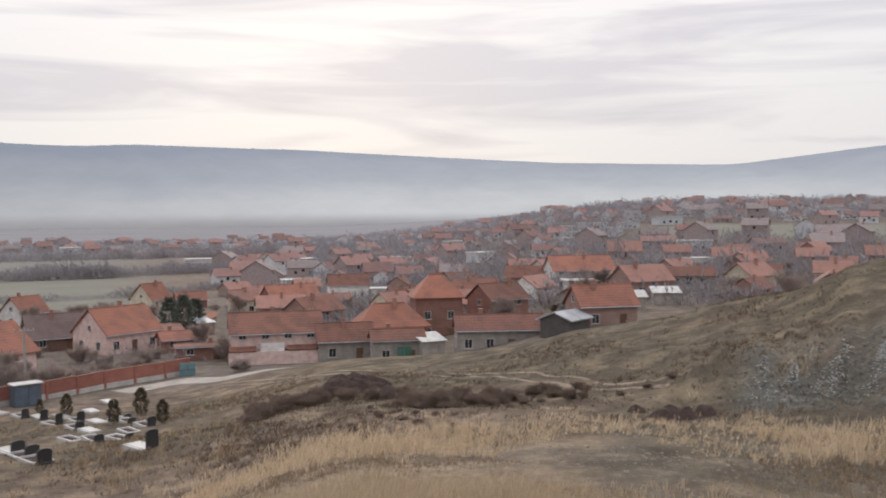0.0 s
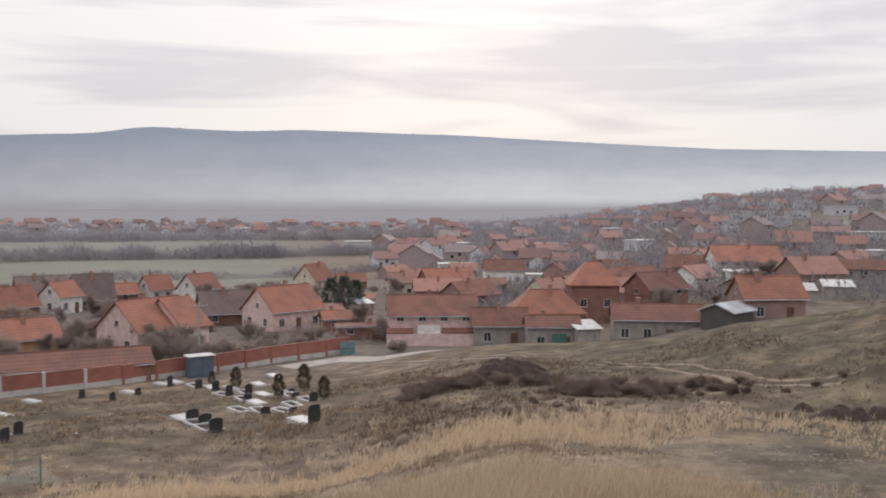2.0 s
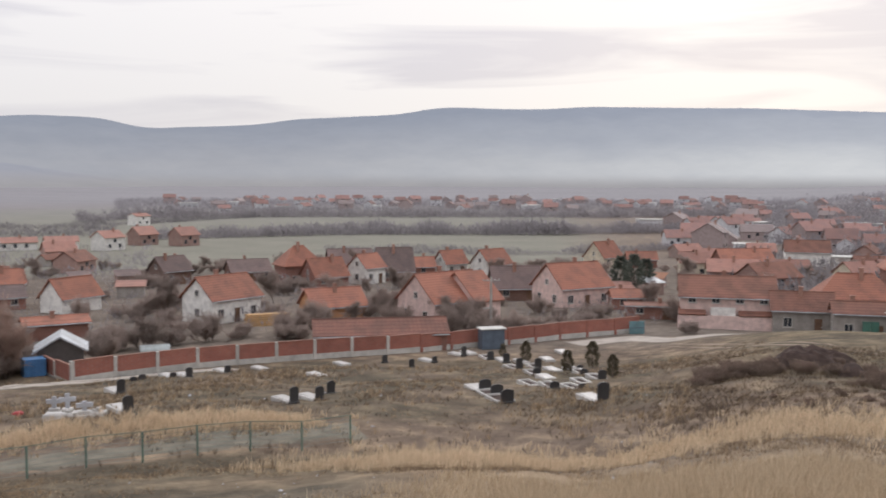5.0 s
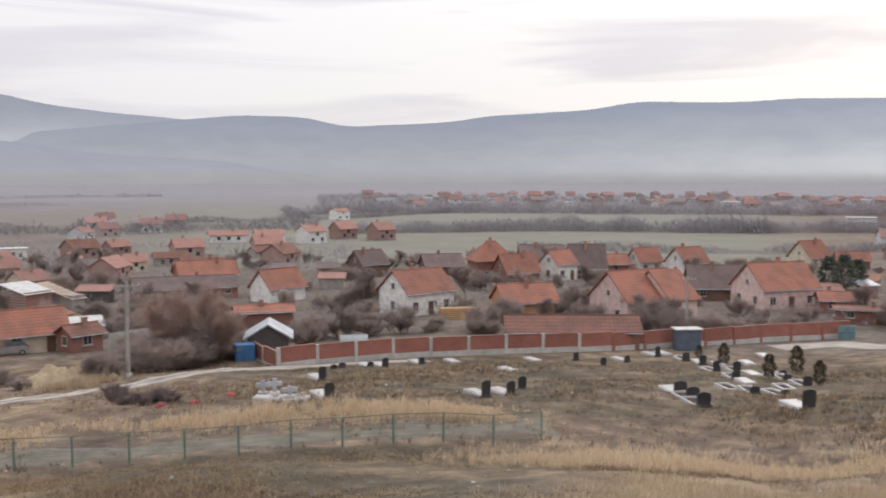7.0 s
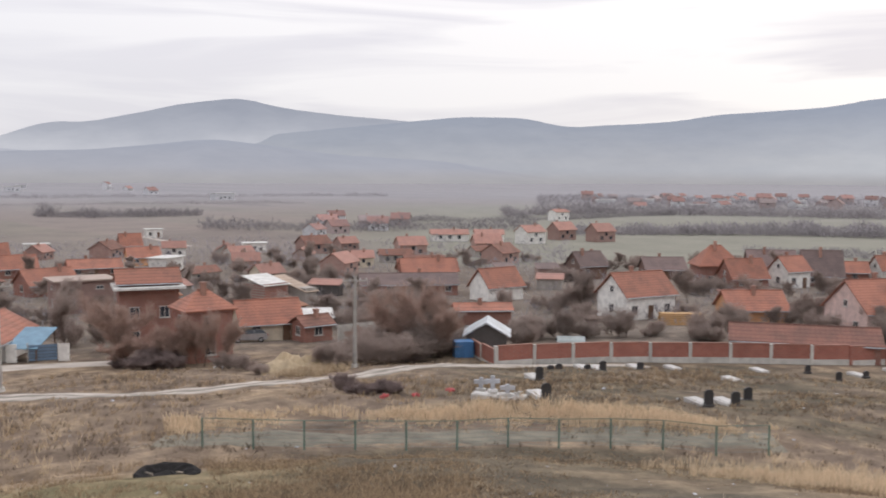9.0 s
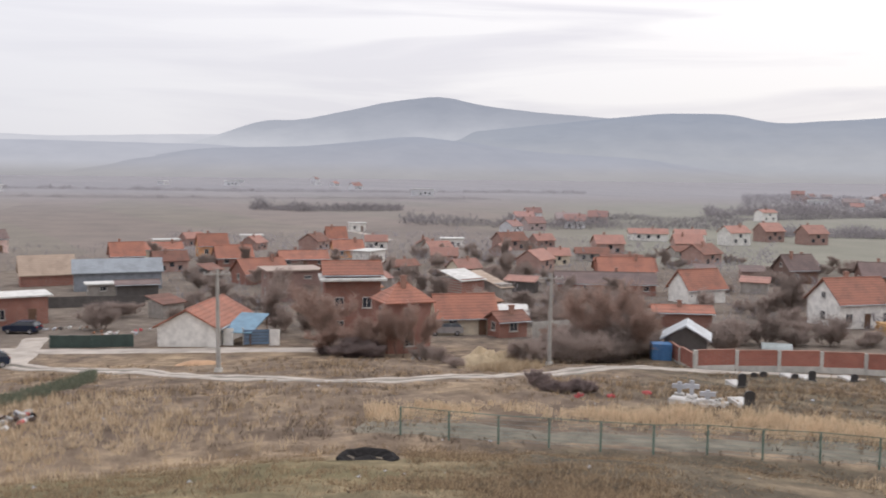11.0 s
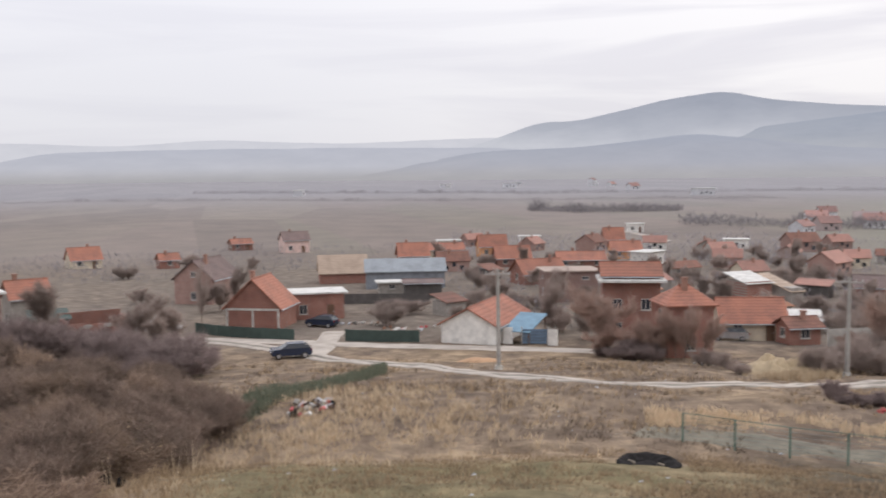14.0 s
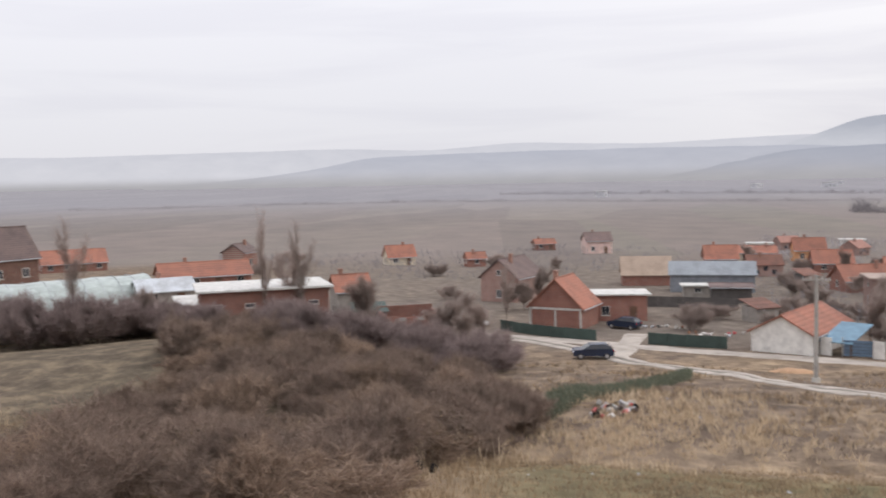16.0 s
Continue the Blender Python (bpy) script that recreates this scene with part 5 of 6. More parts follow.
def polytunnel(az, d, heading, length, r):
    g = thing("greenhouse", at(az, d, -0.2), heading, "long white plastic-film greenhouse tunnel" if length > 9 else "small white film cloche tunnel behind the wall", "greenhouse")
    n, k = 14, 12
    verts = [(-length / 2 + length * j / k, r * 1.15 * math.cos(math.pi * i / n), r * (math.sin(math.pi * i / n) + 0.02 * math.sin(j * 2.2))) for j in range(k + 1) for i in range(n + 1)]
    faces = [(j * (n + 1) + i, j * (n + 1) + i + 1, (j + 1) * (n + 1) + i + 1, (j + 1) * (n + 1) + i) for j in range(k) for i in range(n)]
    faces += [tuple(range(n + 1)), tuple(range(k * (n + 1), (k + 1) * (n + 1)))[::-1]]
    from_lists("film", verts, faces, M["film"], g)
    for j in range(k + 1):
        bm = bmesh.new()
        x = -length / 2 + length * j / k
        rings = []
        for i in range(n + 1):
            c, e = math.cos(math.pi * i / n), math.sin(math.pi * i / n)
            rings.append([bm.verts.new((x + u, (r * 1.16 + v) * c, (r * 1.02 + v) * e)) for u, v in ((-0.03, -0.03), (0.03, -0.03), (0.03, 0.03), (-0.03, 0.03))])
        for p, q in zip(rings, rings[1:]):
            for i in range(4):
                bm.faces.new((p[i], p[(i + 1) % 4], q[(i + 1) % 4], q[i]))
        bm.faces.new(rings[0][::-1])
        bm.faces.new(rings[-1])
        part("hoop", bm, M["zinc"], g)


polytunnel(43.9, 111.5, 43.9 + 4, 3.2, 0.85)
polytunnel(121.5, 128, 121.5 + 14, 26, 4.3)


def ruin(az, d, L, W, h):
    g = thing("unfinished_house", at(az, d, -0.1), az + 12, "roofless red brick shell of an unfinished house", "house")
    r = random.Random(4)
    for i, (x0, x1) in enumerate(((-L / 2, -L / 4), (-L / 4 + 0.9, 0.4), (1.3, L / 2))):
        part("wall", box(bmesh.new(), x0, x1, -W / 2, -W / 2 + 0.25, 0, h * r.uniform(0.7, 1.1)), M["brick"], g)
    part("wall", box(bmesh.new(), -L / 2, L / 2, W / 2 - 0.25, W / 2, 0, h), M["brick"], g)
    for x in (-L / 2, L / 2 - 0.25):
        part("wall", box(bmesh.new(), x, x + 0.25, -W / 2 + 0.253, W / 2 - 0.253, 0, h * r.uniform(0.8, 1.2)), M["brick"], g)
    for x in (-L / 4 + 0.45, 0.85):
        part("lintel", box(bmesh.new(), x - 0.6, x + 0.6, -W / 2 + 0.01, -W / 2 + 0.24, h * 0.6, h * 0.72), M["concrete"], g)


ruin(100.6, 118, 7.2, 5.5, 3.2)


def sheet_shed(az, d, w, dep, h, turn, roof_mat, wall_mat, label):
    g = thing("shed", at(az, d, -0.1), az + turn, label, "shed")
    part("wall", box(bmesh.new(), -w / 2, w / 2, -dep / 2, dep / 2, 0, h), wall_mat, g)
    part("roof", box(bmesh.new(), -w / 2 - 0.3, w / 2 + 0.3, -dep / 2 - 0.4, dep / 2 + 0.4, 0, 0.09, pose(0, 0, h + 0.35, 13, 0, 0)), roof_mat, g)


sheet_shed(62.3, 150, 4.6, 5.0, 3.6, 40, M["white_roof"], M["brick"], "shed under a pale blue-white sheet roof")
sheet_shed(60.6, 152, 2.2, 8.0, 2.8, 40, M["tan"], M["grey"], "long low shed with a tan sheet roof")
sheet_shed(59.6, 122, 5.0, 3.0, 1.7, 5, M["white_roof"], M["grey"], "low shed with a white sheet roof")
sheet_shed(88.6, 135, 5.5, 3.0, 2.6, 3, M["white_roof"], M["brick"], "brick shed with a white sheet roof")
sheet_shed(112.8, 116, 6.0, 3.0, 1.6, 8, M["white_roof"], M["brick"], "low brick shed with a pale sheet roof")
sheet_shed(103.0, 120, 4.0, 3.0, 2.0, 8, M["green"], M["dark"], "dark green sheet shed")
sheet_shed(0.9, 128, 3.2, 3.0, 2.6, 25, M["white_roof"], M["grey"], "small shed with a bright sheet roof")
sheet_shed(-11.2, 150, 4.2, 3.0, 2.2, 10, M["white_roof"], M["grey"], "shed with a pale sheet roof")
sheet_shed(-13.2, 160, 4.2, 3.0, 2.2, 10, M["white_roof"], M["grey"], "shed with a pale sheet roof")
panel_fence([(58.0, 104), (55.5, 108), (53.6, 112)], 2.6, M["pale_concrete"], "pale grey concrete yard wall", 3.0)


def timber_stack(az, d, turn):
    g = thing("timber_stack", at(az, d, -0.05), az + turn, "stack of fresh orange-yellow sawn planks in a yard", "timber")
    r = random.Random(6)
    for layer in range(6):
        for i in range(5 - layer // 2):
            x = r.uniform(-0.3, 0.3)
            part("plank", box(bmesh.new(), -2.7 + x, 2.7 + x, -1.2 + i * 0.5 + layer * 0.12, -0.74 + i * 0.5 + layer * 0.12, layer * 0.27, layer * 0.27 + 0.24, bevel=0.01), M["sawn"], g)


M["sawn"] = plain("fresh_sawn_wood", (0.50, 0.31, 0.15), 0.8)
timber_stack(37.5, 131, 12)


# ---- the pink row house's porch ----
def porch(az, d, turn):
    g = thing("porch", at(az, d, -0.2), az + turn, "pale pink yard wall with brown-tiled porch roofs", "porch")
    part("yard_wall", box(bmesh.new(), -6.3, 6.3, -0.15, 0.15, 0, 2.0), M["pink"], g)
    for x0, x1 in ((-6.2, -2.6), (1.6, 6.2)):
        part("porch_roof", box(bmesh.new(), x0, x1, -0.3, 1.7, 0, 0.14, pose(0, 0.0, 2.15, 24, 0, 0)), M["brown"], g)
    part("gate", box(bmesh.new(), -2.0, 1.2, 0.2, 0.32, 0, 3.1), M["white"], g)


porch(10.1, 131.0, 4)
# green double door of the low row house
M["door_green"] = plain("door_green_paint", (0.06, 0.16, 0.12), 0.6)
gd = thing("garage_door", at(2.4, 126.4, -0.1), 2.4 + 8, "faded green double garage door", "door")
for x in (-0.95, 0.02):
    part("leaf", box(bmesh.new(), x, x + 0.93, -0.05, 0.05, 0.1, 2.3, bevel=0.01), M["door_green"], gd)


# ---- concrete frame of the brick gable house ----
def gable_frame(az, d, turn, half, W, eave):
    """Pale ring beams and posts that frame the brick infill of a gable wall."""
    g = thing("concrete_frame", at(az, d, -0.1), az + turn, "pale concrete frame round red brick infill", "frame")
    x = -half - 0.03
    part("ring_beam", box(bmesh.new(), x - 0.05, x + 0.03, -W / 2, W / 2, eave - 0.1, eave + 0.16), M["pale_concrete"], g)
    for y in (-W / 2, -0.12, W / 2 - 0.24):
        part("column", box(bmesh.new(), x - 0.05, x + 0.03, y, y + 0.24, 0, eave - 0.103), M["pale_concrete"], g)


# farm houses and a pale lane out on the plain
tagged(ribbon("road_garden_lane", [(64.2, 268), (63.6, 248), (62.8, 226)], 3.0, M["road"], 0.12, wob=0.15), "pale lane between gardens", "road", kind="structure")
tagged(ribbon("road_field_lane", [(69.6, 372), (68.2, 345), (66.6, 312)], 3.2, M["road"], 0.12, wob=0.1), "pale lane between fields", "road", kind="structure")
ROOF["midred"] = ("midred", "haze-muted red tile roof")
for az, d, L, e, t, wa in ((51.3, 333, 13, 2.4, 4.0, "white"), (48.9, 334, 10, 2.4, 4.0, "white"), (46.4, 322, 8, 4.0, 6.2, "white"), (44.7, 505, 9, 4.5, 6.0, "white"), (44.5, 346, 8, 3.6, 6.4, "midbrick"), (42.2, 338, 8, 3.6, 6.4, "midbrick")):
    house(az, d, L, 6.5, e, t, 6 if L > 9 else 40, wa, "midred", name="farm_house", group="farm houses on the plain", lite=True)


# small outbuildings among the gardens
orr = random.Random(17)
for _ in range(22):
    az, d = orr.uniform(13, 80), orr.uniform(126, 215)
    spot = at(az, d).xy
    if any((spot - o.location.xy).length < 8 for o in scene.objects if o.get("category") in ("house", "shed")):
        continue
    rm = orr.choice(("midred", "brown", "dark_roof", "rust", "midred", "zinc"))
    sheet_shed(az, d, orr.uniform(3, 5.5), orr.uniform(2.5, 3.5), orr.uniform(1.8, 2.4), orr.uniform(-20, 40), M[rm], M[orr.choice(("midbrick", "grey", "dark", "midbrick"))], "low garden shed with a " + {"midred": "red tile", "brown": "brown tile", "dark_roof": "dark tile", "rust": "rusty sheet", "zinc": "grey sheet"}[rm] + " roof")


gable_frame(91.17, 124.7, 70, 3.35, 7.0, 2.7)


# ---- bare trees, shrubs and brambles ----
def bare_plant(seed, h, spread, stems, forks, twigs, twig_len, width=0.02, upright=0.5, wander=0.28, girth=0.011):
    """Limbs (tapered three-sided tubes) and fine twigs (slender blades) of a leafless plant."""
    r = random.Random(seed)
    lv, lf, tv, tf = [], [], [], []

    def limb(a, b, r0, r1):
        q = (b - a).to_track_quat("Z", "Y")
        s = len(lv)
        for p, rad in ((a, r0), (b, r1)):
            for i in range(4):
                lv.append(p + q @ Vector((rad * math.cos(1.571 * i), rad * math.sin(1.571 * i), 0)))
        for i in range(4):
            lf.append((s + i, s + (i + 1) % 4, s + 4 + (i + 1) % 4, s + 4 + i))

    def grow(p, way, length, rad, level):
        bits = 3
        for _ in range(bits):
            way = (way + Vector((r.uniform(-1, 1), r.uniform(-1, 1), r.uniform(-0.5, 0.9) * upright)) * wander).normalized()
            q = p + way * length / bits
            limb(p, q, rad, rad * 0.72)
            rad *= 0.72
            if level >= 1:
                for _ in range(twigs):
                    o = p.lerp(q, r.random())
                    w = (way * 0.6 + Vector((r.uniform(-1, 1), r.uniform(-1, 1), r.uniform(-0.6, 1)))).normalized()
                    e = o + w * twig_len * r.uniform(0.5, 1.3)
                    s = w.cross(Vector((r.uniform(-1, 1), r.uniform(-1, 1), r.uniform(-1, 1)))).normalized() * width * r.uniform(0.6, 1.4)
                    k = len(tv)
                    tv.extend((o - s, o + s, e))
                    tf.append((k, k + 1, k + 2))
            p = q
            if level < forks:
                for _ in range(2):
                    w = (way + Vector((r.uniform(-1, 1), r.uniform(-1, 1), r.uniform(-0.2, 0.8) * upright)) * spread).normalized()
                    grow(p, w, length * r.uniform(0.45, 0.7), rad * 0.7, level + 1)

    for _ in range(stems):
        a = r.uniform(0, 6.283)
        out = 0.9 * spread if stems > 1 else 0.05
        o = Vector((math.cos(a), math.sin(a), 0)) * (r.uniform(0, 0.28) * h * spread if stems > 1 else 0)
        grow(o - Vector((0, 0, 0.15)), Vector((math.cos(a) * out * r.random(), math.sin(a) * out * r.random(), 1)).normalized(), h * r.uniform(0.45, 0.62), h * girth + 0.006, 0)
    return lv, lf, tv, tf


def plant(name, seed, label, category, group, mat, trunk_name="trunk", **kw):
    lv, lf, tv, tf = bare_plant(seed, **kw)
    g = tagged(new(name), label, category, group)
    from_lists(trunk_name, lv, lf, M["bark"], g)
    from_lists("crown", tv, tf, mat, g)
    return g


def put(template, az, d, s, turn, used):
    """The template itself first, then copies."""
    m = Matrix.Translation(at(az, d, -0.05)) @ Matrix.Rotation(turn, 4, "Z") @ Matrix.Diagonal((s * (1.05 + 0.3 * math.sin(turn * 5)), s * (1.05 - 0.3 * math.sin(turn * 5)), s * (0.88 + 0.24 * math.sin(turn * 3)), 1))
    if template.name not in used:
        used.add(template.name)
        template.matrix_basis = m
        return template
    return copy_thing(template, m @ Matrix.Diagonal((1 / template.scale.x, 1 / template.scale.y, 1 / template.scale.z, 1)))


used = set()
pr = random.Random(21)
trees = [plant("bare_tree", 30 + i, "leafless brown village tree with fine twigs", "tree", "bare village trees", M["twig"], h=5.2, spread=0.75, stems=1, forks=3, twigs=9, twig_len=0.75, width=0.014) for i in range(3)]
shrubs = [plant("bare_shrub", 50 + i, "leafless brown shrub, dense with twigs", "shrub", "bare shrubs", M["twig"], "branching_base", h=2.5, spread=0.95, stems=8, forks=2, twigs=6, twig_len=0.62, width=0.013, upright=0.9, wander=0.4) for i in range(4)]
brambles = [plant("bramble_bush", 70 + i, "dense tangled brown bramble bush", "bush", "brambles", M["bush"], "branching_base", h=2.8, spread=1.1, stems=18, forks=2, twigs=5, twig_len=0.6, width=0.013, upright=0.7, wander=0.55) for i in range(3)]
canes = [plant("bramble_bush", 76 + i, "loose tangle of pale dry bramble canes", "bush", "brambles", M["cane"], "branching_base", h=2.9, spread=1.1, stems=14, forks=2, twigs=3, twig_len=0.6, width=0.02, upright=0.8, wander=0.5) for i in range(2)]
poplars = [plant("poplar", 90 + i, "tall bare poplar with upswept branches", "tree", "poplars", M["twig"], h=12.0, spread=0.26, stems=1, forks=3, twigs=5, twig_len=0.95, width=0.014, upright=1.0, wander=0.1, girth=0.007) for i in range(2)]

hedge_shrubs = [plant("hedge_shrub", 60 + i, "dense leafless shrub of a mauve-brown hedge", "shrub", "hedge shrubs", M["mauve"], "branching_base", h=2.5, spread=0.9, stems=11, forks=2, twigs=8, twig_len=0.6, width=0.014, upright=1.0, wander=0.35) for i in range(2)]

homes = [(o.location.xy.copy(), 4.2) for o in scene.objects if o.get("category") in ("house", "shed", "kiosk", "greenhouse", "porch")]


def free(az, d):
    """True where no house stands and the view of the sheet-roofed shed stays open."""
    p = at(az, d).xy
    return all((p - q).length > r for q, r in homes) and not (47 < az < 52 and d < 122) and not (37.5 < az < 42.5 and 118 < d < 137) and not (57 < az < 72 and d < 112) and not (72 < az < 80 and d < 114)


# trees between the houses
for az0, az1, d0, d1, n in ((10, 24, 140, 230, 22), (24, 46, 118, 150, 30), (26, 46, 150, 235, 24), (46, 62, 104, 135, 24), (46, 62, 135, 260, 26), (62, 80, 116, 140, 16), (60, 82, 140, 260, 34), (80, 112, 150, 260, 9), (-22, 10, 125, 230, 60)):
    for _ in range(n):
        az, d = pr.uniform(az0, az1), pr.uniform(d0, d1)
        t = pr.choice(trees + shrubs)
        if free(az, d):
            put(t, az, d, pr.uniform(0.65, 1.1) * (1.5 if t in shrubs else 1.0), pr.uniform(0, 6.28), used)
for _ in range(110):
    az, d = pr.uniform(12, 84), pr.uniform(112, 250)
    if free(az, d):
        put(pr.choice(shrubs), az, d, pr.uniform(0.8, 1.4), pr.uniform(0, 6.28), used)
red_trees = [plant("bare_tree", 40 + i, "tall leafless tree with reddish-brown twigs before brick houses", "tree", "bare village trees", M["redtwig"], h=6.8, spread=0.6, stems=2, forks=3, twigs=9, twig_len=0.7, width=0.013, upright=0.9) for i in range(2)]
for az, d, s in ((71.0, 97, 0.75), (69.9, 95, 1.0), (68.9, 97, 0.9), (67.6, 95, 0.7), (66.7, 94.5, 0.8), (65.7, 94, 0.65), (55.0, 100, 0.75), (53.8, 98, 0.95), (52.6, 100, 0.9), (51.8, 97, 0.8), (57.0, 101, 0.6)):
    put(red_trees[int(d) % 2], az, d, s, az * 3, used)
# thickets beside the road and behind the shed
for az, d, s in ((69.4, 92, 0.9), (68.8, 93, 1.0), (68.0, 92.5, 0.8), (67.4, 94, 0.6), (64.6, 89, 0.7), (63.6, 86, 0.6), (62.6, 81, 0.6), (58.6, 84, 1.0), (58.0, 87, 1.2), (56.4, 91, 1.2), (55.2, 92, 1.4), (54.0, 94, 1.7), (53.0, 96, 1.9),
                 (55.8, 98, 1.3), (53.4, 102, 2.0), (52.2, 98, 1.8), (51.6, 101, 1.7), (57.2, 95, 1.2), (56.6, 60.5, 0.5), (55.4, 62, 0.55), (57.6, 61.5, 0.5), (54.5, 61, 0.4), (46, 112, 1.4), (44.5, 114, 1.4), (42.8, 115, 1.3), (41.0, 117, 1.3), 
                 (39, 119, 1.2), (36, 121, 1.2), (22.0, 121, 1.3), (24.5, 118, 1.3), (18.2, 126, 1.5), (20.5, 124, 1.3), (70.6, 96, 0.6)):
    put(pr.choice(hedge_shrubs if 66 < az or d < 70 else shrubs), az, d, s, pr.uniform(0, 6.28), used)
# brambles on the slope
for az0, az1, d0, d1, s0, s1, n in ((4.2, 11.6, 62, 70, 0.2, 0.42, 46), (2.4, 3.6, 62, 64, 0.2, 0.36, 4), (-3.0, 2.2, 54.5, 61, 0.16, 0.36, 34), (-8.5, -2.5, 54, 60, 0.1, 0.26, 38), (-14, 12, 47, 58, 0.08, 0.17, 30)):
    for _ in range(n):
        put(pr.choice(brambles), pr.uniform(az0, az1), pr.uniform(d0, d1), pr.uniform(s0, s1), pr.uniform(0, 6.28), used)
for _ in range(44):
    az = pr.uniform(96.5, 126)
    d = pr.uniform(33, 58) + (3 if az < 104 else 0)
    if az > 116 and d > 55:
        d -= 17
    put(pr.choice(brambles + canes), az, d, pr.uniform(0.75, 1.25), pr.uniform(0, 6.28), used)
for _ in range(54):
    put(pr.choice(brambles + canes), pr.uniform(103, 115.5), pr.uniform(56, 80), pr.uniform(0.75, 1.05), pr.uniform(0, 6.28), used)
for _ in range(30):
    az = pr.uniform(101, 128)
    put(pr.choice(brambles + brambles + canes), az, pr.uniform(26, 36) + max(0, 104 - az), pr.uniform(0.6, 0.95), pr.uniform(0, 6.28), used)
for _ in range(14):
    put(pr.choice(brambles), pr.uniform(113, 126), pr.uniform(42, 53), pr.uniform(0.6, 0.9), pr.uniform(0, 6.28), used)
for _ in range(40):
    put(pr.choice(brambles), pr.uniform(96.5, 114), pr.uniform(52, 82), pr.uniform(0.7, 1.0), pr.uniform(0, 6.28), used)
for az, d, s in ((70.9, 101, 0.9), (93.6, 140, 1.1), (94.8, 142, 1.2), (92.6, 143, 1.0), (71.6, 108, 0.7)):
    put(trees[int(d) % 3], az, d, s, d, used)
for i in range(14):
    put(pr.choice(brambles), 93.2 + 0.9 * i * 0.5 + pr.uniform(-0.4, 0.4), 50 + pr.uniform(-4, 6), pr.uniform(0.55, 0.9), pr.uniform(0, 6.28), used)
for i in range(44):
    put(pr.choice(hedge_shrubs), 95.2 + 0.31 * i + pr.uniform(-0.3, 0.3), 84 + pr.uniform(-4, 6), pr.uniform(1.25, 1.6), pr.uniform(0, 6.28), used)
for i in range(26):
    put(pr.choice(hedge_shrubs), 112.5 + 0.55 * i, 98 + pr.uniform(-5, 7), pr.uniform(1.3, 1.8), pr.uniform(0, 6.28), used)
put(poplars[0], 109.3, 103, 0.8, 0.4, used)
put(poplars[0], 107.0, 103, 0.8, 2.9, used)
put(poplars[1], 107.7, 104, 0.95, 1.9, used)
put(poplars[0], 119.9, 106, 0.85, 3.0, used)
put(poplars[1], 108.0, 128, 0.8, 4.0, used)
put(poplars[1], 94.6, 120, 0.7, 5.0, used)
for az, d, s in ((102.6, 101, 0.8), (103.8, 103, 0.7), (98.2, 96, 0.75), (97.0, 99, 0.85), (99.4, 100, 0.6), (115.6, 99, 0.8), (101.2, 100, 0.6)):
    put(trees[int(d) % 3], az, d, s, az, used)
for az, d in ((98.5, 104), (96.2, 108), (103, 106)):
    put(trees[0], az, d, 1.25, az, used)


def conifer(az, d, h, name="conifer", label="small dark green graveyard conifer"):
    r = random.Random(int(az * 77))
    g = thing(name, at(az, d, -0.05), az, label, "tree", "conifers")
    part("trunk", tube(bmesh.new(), (0, 0, -0.1), (0, 0, h * 0.9), 0.05 * h / 2, 0.015, 6), M["bark"], g)
    vs, fs = [], []
    for _ in range(900):
        u = r.random() ** 0.8
        z = h * (0.08 + 0.9 * u)
        rad = h * 0.27 * math.sin(math.pi * min(1, 0.14 + 0.84 * u)) ** 0.7 * (0.45 + 0.55 * r.random()) * (0.85 + 0.2 * math.sin(z * 7 + az))
        a = r.uniform(0, 6.283)
        c = Vector((rad * math.cos(a), rad * math.sin(a), z))
        w = Vector((math.cos(a), math.sin(a), r.uniform(0.2, 1.2))).normalized() * h * 0.09
        s = w.cross(Vector((r.uniform(-1, 1), r.uniform(-1, 1), 0.3))).normalized() * h * 0.022
        k = len(vs)
        vs += [c - s, c + s, c + w]
        fs.append((k, k + 1, k + 2))
    from_lists("crown", vs, fs, M["conifer" if name == "conifer" else "spruce"], g)


for az, d, h in ((19.3, 84.5, 2.2), (17.8, 92.5, 2.7), (16.6, 78.5, 2.0), (21.8, 97, 2.3), (23.2, 101, 1.5)):
    conifer(az, d, h)
for az, d, h in ((16.2, 175, 7), (15.4, 172, 7.5), (14.7, 178, 6.5), (71.9, 120, 3.2)):
    conifer(az, d, h, "garden_conifer", "dark evergreen tree in a garden")


